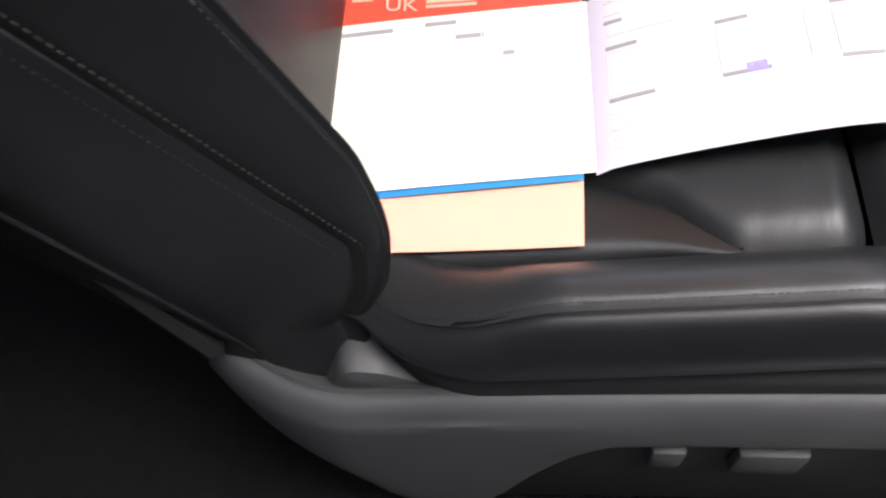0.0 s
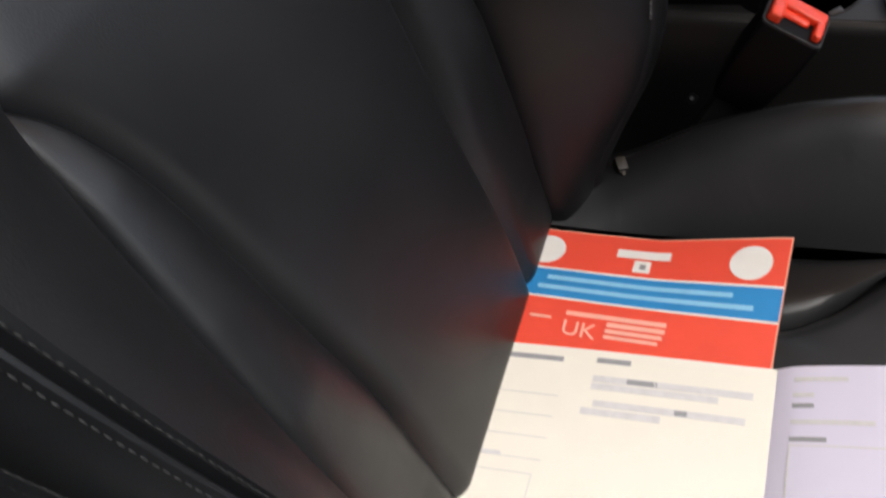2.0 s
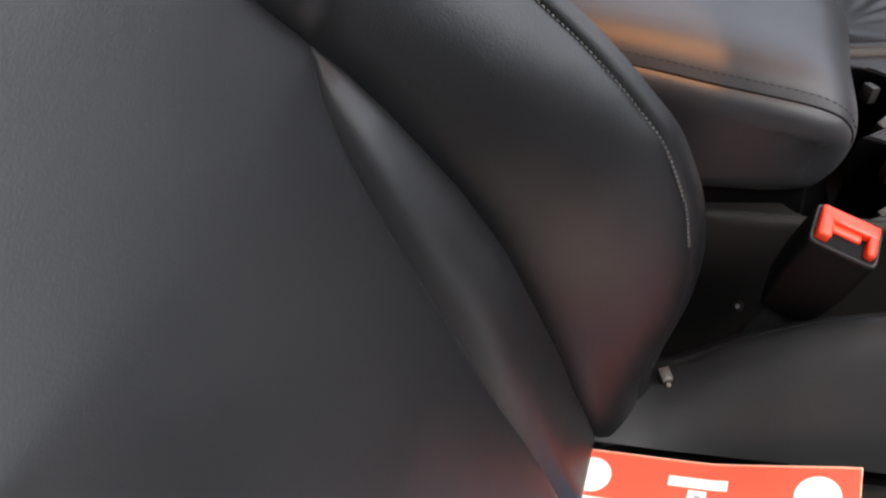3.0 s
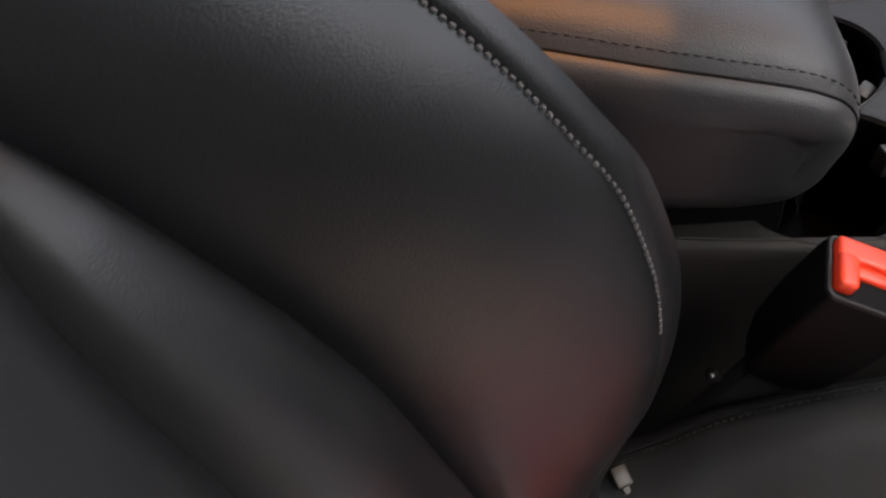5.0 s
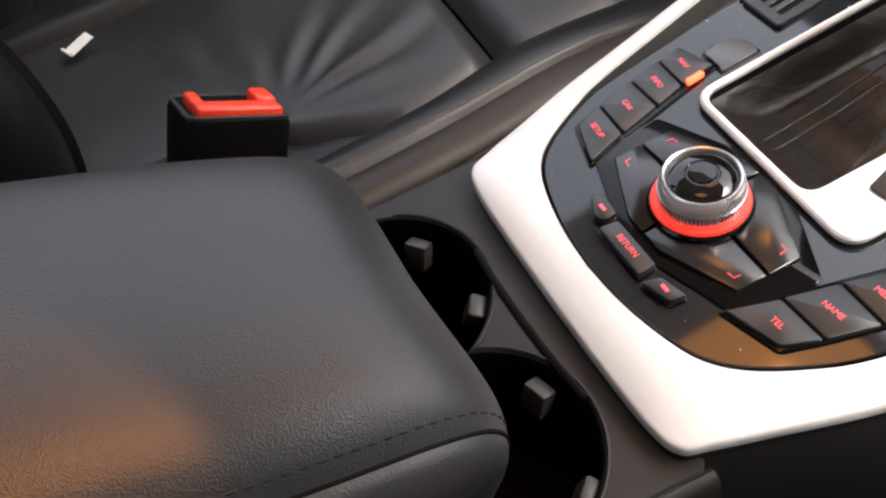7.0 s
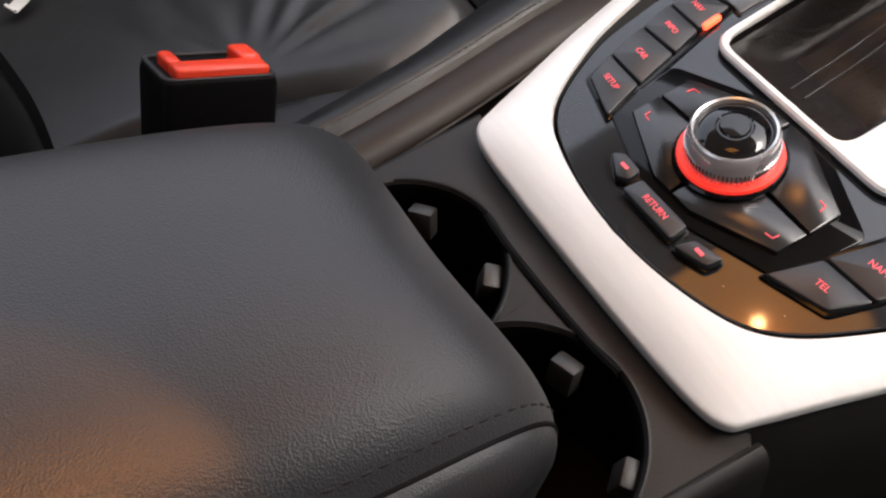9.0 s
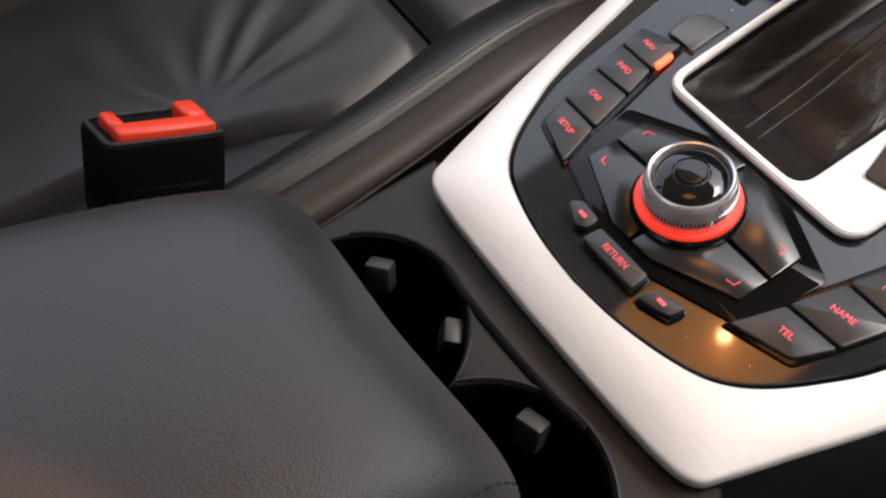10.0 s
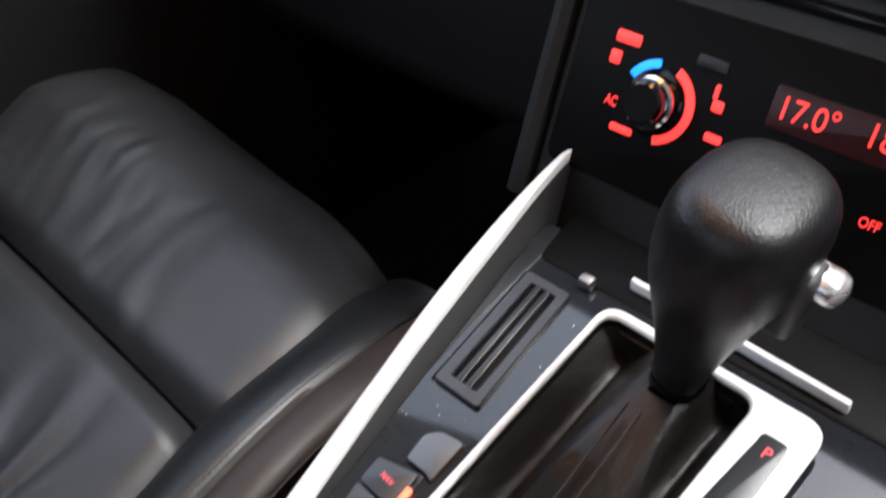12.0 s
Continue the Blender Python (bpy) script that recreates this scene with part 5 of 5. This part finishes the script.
# ---------------------------------------------------------------- belt buckles and small bits
def build_buckle(label, m, wide=0.0235):
    b = thing("seat_belt_buckle", label, "buckle", m, "seat belt buckles")
    # local x points to the seat; the open slot is on that side
    body = rounded([(-0.0175, -0.0235), (0.0185, -0.0235), (0.0185, wide), (-0.0175, wide)], 0.005, 3)
    rings = []
    for z, k in ((-0.085, 0.72), (-0.07, 0.9), (-0.04, 1.0), (-0.004, 1.0), (-0.001, 0.96)):
        rings.append([(x * k, y * k, z) for x, y in body])
    part("housing", capped(rings), CLIMATE, b, "black plastic buckle housing")
    bm = bmesh.new()
    for x0, x1, y0, y1, z1 in ((-0.0150, -0.0030, -0.0200, 0.0200, 0.0046), (-0.0050, 0.0130, -0.0200, -0.0105, 0.0060), (-0.0050, 0.0120, 0.0135, 0.0200, 0.0046), (-0.0050, 0.0030, -0.0135, 0.0100, 0.0016)):
        piece = block(x0, x1, y0, y1, -0.008, z1, 0.0022, 3)
        me = bpy.data.meshes.new("piece")
        piece.to_mesh(me)
        piece.free()
        bm.from_mesh(me)
        bpy.data.meshes.remove(me)
    part("button", bm, RED_PLASTIC, b, "orange-red release button")
    part("slot_block", block(-0.004, 0.0135, -0.0115, 0.0095, -0.01, -0.003, 0.001), SOFT_PLASTIC, b, "black tongue slot")
    bm = bmesh.new()
    for y in np.linspace(-0.0095, 0.0075, 9):
        bmesh.ops.create_cube(bm, size=1, matrix=Matrix.Translation((0.008, y, -0.0026)) @ Matrix.Diagonal((0.008, 0.0008, 0.0012, 1)))
    part("slot_ribs", bm, GREY_PLASTIC, b, "fine ribs in the tongue slot")
    part("rim", surround([(x * 0.97, y * 0.97) for x, y in body], [(x * 0.88, y * 0.885) for x, y in body], -0.004, 0.0006, 0.0005), SOFT_PLASTIC, b)
    part("bracket", block(-0.006, 0.010, -0.012, 0.012, -0.21, -0.07, 0.004), SOFT_PLASTIC, b, "black buckle stalk")
    part("label_recess", block(-0.0182, -0.0165, -0.016, 0.018, -0.034, -0.022, 0.0006), GLOSS, b)
    return b


build_buckle("black driver's belt buckle with orange-red button", pose(0.158, -0.1436, 0.507, -21, 3, -9))
build_buckle("black passenger belt buckle with orange-red button", pose(-0.1580, -0.1775, 0.524, 23, 13, 187) @ Matrix.Diagonal((1.05, 1.12, 1, 1)), 0.026)
bolt = thing("bracket_bolt", "small shiny steel bolt on the buckle bracket", "bolt", pose(0.158, -0.205, 0.425, 20, 40, 0))
part("head", lathe([(0.0018, 0), (0.0018, 0.0014), (0.0013, 0.002), (0.0004, 0.0022)], 6), METAL, bolt)
part("washer", lathe([(0.0045, -0.002), (0.0045, 0.0), (0.003, 0.0004)], 16), CLIMATE, bolt)
clip = thing("trim_clip", "small beige plastic clip between cushion and backrest", "clip", pose(0.196, -0.252, 0.379, 0, 20, 30) @ Matrix.Diagonal((0.75, 0.75, 0.75, 1)))
part("body", block(-0.008, 0.008, -0.006, 0.006, -0.006, 0.006, 0.002), BEIGE, clip)
part("tongue", block(0.006, 0.013, -0.003, 0.003, -0.004, 0.001, 0.0012), BEIGE, clip)

tag = thing("fabric_tag", "small white fabric tag lying on the passenger cushion", "tag", pose(-0.5300, -0.2600, 0.3660, 0, 0, 25))
part("cloth", sheet([[(x, y, 0.004 * math.sin(60 * y)) for y in np.linspace(-0.013, 0.013, 8)] for x in np.linspace(-0.007, 0.007, 4)], 0.0008), WHITE_TAG, tag)
part("hem", block(-0.007, 0.007, -0.0145, -0.0115, -0.0025, 0.0005, 0.0004), WHITE_TAG, tag)


# pale grains of dust on the console lacquer and on the passenger bolster
random.seed(4)
bm = bmesh.new()
for k in range(22):
    if k < 16:
        p = CON @ Vector((random.uniform(-0.12, -0.07), random.uniform(0.07, 0.21), -0.0016))
        size = random.uniform(0.0003, 0.0007)
    else:
        p = CON @ Vector((random.uniform(-0.09, 0.09), random.uniform(-0.06, -0.03), -0.0016))
        size = random.uniform(0.0002, 0.0004)
    bmesh.ops.create_cube(bm, size=size, matrix=Matrix.Translation(p) @ pose(0, 0, 0, 0, 0, random.uniform(0, 90)))
dust = part("dust", bm, WHITE_TAG)
tagged(dust, "scattered pale grains of dust on the console", "dust", kind="stuff")


# ---------------------------------------------------------------- dashboard
def build_dash():
    dash = thing("dashboard", "black dashboard with red lit climate controls", "dashboard", Matrix())
    part("top_pad", prism(rounded([(-0.75, 0.36), (0.75, 0.36), (0.75, 0.93), (-0.75, 0.93)], 0.06), 0.76, 0.84, 0.025), SOFT_PLASTIC, dash, "black grained dashboard pad")
    part("lower_pad", block(-0.75, -0.21, 0.40, 0.93, 0.42, 0.77, 0.05, 4), SOFT_PLASTIC, dash, "black lower dashboard before the passenger")
    part("lower_pad", block(0.21, 0.75, 0.40, 0.93, 0.42, 0.77, 0.05, 4), SOFT_PLASTIC, dash, "black lower dashboard")
    T = pose(0, 0.283, 0.60, 68, 0, 0)     # local x right, y up the face, z towards the seats
    st = new("center_stack")
    st.parent = dash
    st.matrix_local = T
    st["label"] = "gloss black centre stack"

    def sp(name, bm, mat, label=""):
        return part(name, bm, mat, st, label)

    sp("stack_body", prism(rounded([(-0.172, -0.10), (0.172, -0.10), (0.172, 0.20), (-0.172, 0.20)], 0.012), -0.10, -0.002, 0.004), SOFT_PLASTIC)
    for s in (-1, 1):
        rows = [[(s * 0.170, y, -0.10), (s * 0.173, y, 0.002), (s * 0.178, y, 0.006), (s * 0.186, y, 0.002), (s * 0.190, y, -0.02), (s * 0.192, y, -0.12)] for y in np.linspace(-0.085, 0.20, 10)]
        sp("stack_edge", sheet(rows, 0.002), SOFT_PLASTIC, "grey side edge of the stack")
    sp("climate_face", prism(rounded([(-0.165, -0.055), (0.165, -0.055), (0.165, 0.055), (-0.165, 0.055)], 0.008), -0.004, 0.001, 0.001), CLIMATE, "black climate control face")
    sp("disc_slot", prism(rounded([(-0.15, 0.066), (0.15, 0.066), (0.15, 0.074), (-0.15, 0.074)], 0.002), -0.003, 0.001, 0.001), GLOSS)
    for k in range(3):
        sp("ledge", block(-0.162, 0.162, 0.080 + 0.022 * k, 0.092 + 0.022 * k, -0.004, 0.006, 0.003), SOFT_PLASTIC)
    for cx in (-0.104, 0.104):
        sp("dial_seat", lathe([(0.0195, 0.0), (0.0195, 0.002), (0.0175, 0.0025)], 40, Matrix.Translation((cx, 0, 0))), GLOSS)
        sp("dial_ring", lathe([(0.0150, 0.002), (0.0150, 0.010), (0.0135, 0.0115), (0.0115, 0.0108)], 40, Matrix.Translation((cx, 0, 0))), CHROME, "dark chrome dial ring")
        sp("dial", lathe([(0.0128, 0.006), (0.0122, 0.0165), (0.0105, 0.0180), (0.001, 0.0182)], 40, Matrix.Translation((cx, 0, 0))), GLASS_BLACK, "black temperature dial")
        for a0, a1, mat in ((-75, 68, GLOW_HVAC), (100, 152, GLOW_BLUE)):
            arc = np.radians(np.linspace(a0, a1, 26))
            ri, ro = 0.0188, 0.0234
            o = [(cx + ro * math.cos(a), ro * math.sin(a)) for a in arc]
            i = [(cx + ri * math.cos(a), ri * math.sin(a)) for a in arc]
            sp("temperature_arc", prism(o + i[::-1], 0.0008, 0.0022, 0.0003), mat, "glowing temperature arc")
    for x0, x1, y0, y1, mat in ((-0.1395, -0.1235, 0.0250, 0.0315, GLOW_HVAC), (-0.1400, -0.1330, 0.0125, 0.0200, GLOW_HVAC), 
                                (-0.1275, -0.1125, -0.0235, -0.0195, GLOW_HVAC), (-0.072, -0.0655, 0.0065, 0.0125, GLOW_HVAC), (-0.073, -0.0705, 0.0125, 0.0205, GLOW_HVAC),
                                (-0.0705, -0.0605, -0.0095, -0.0050, GLOW_HVAC), (-0.088, -0.070, 0.0265, 0.0325, KEY)):
        sp("lit_mark" if mat is GLOW_HVAC else "seat_heater_key", prism(rounded([(x0, y0), (x1, y0), (x1, y1), (x0, y1)], 0.0012, 2), 0.0005, 0.0016, 0.0002), mat)
    sp("display_window", prism(rounded([(-0.042, 0.009), (0.052, 0.009), (0.052, 0.031), (-0.042, 0.031)], 0.002), 0.0, 0.0018, 0.0004), GLOW_DIM, "dim red lit display window")
    legend("17.0°", 0.017, pose(-0.0225, 0.0200, 0.0019), GLOW_HVAC, st, width=0.9)
    legend("18.0°", 0.017, pose(0.022, 0.0215, 0.0019), GLOW_HVAC, st, width=0.9)
    legend("AC", 0.0085, pose(-0.131, -0.0080, 0.0017), GLOW_HVAC, st, width=0.7)
    legend("OFF", 0.0075, pose(0.024, -0.018, 0.0017), GLOW_HVAC, st, width=0.8)
    sp("lit_mark", prism(rounded([(0.032, -0.008), (0.044, -0.008), (0.044, -0.004), (0.032, -0.004)], 0.001, 2), 0.0005, 0.0016, 0.0002), GLOW_HVAC)


build_dash()
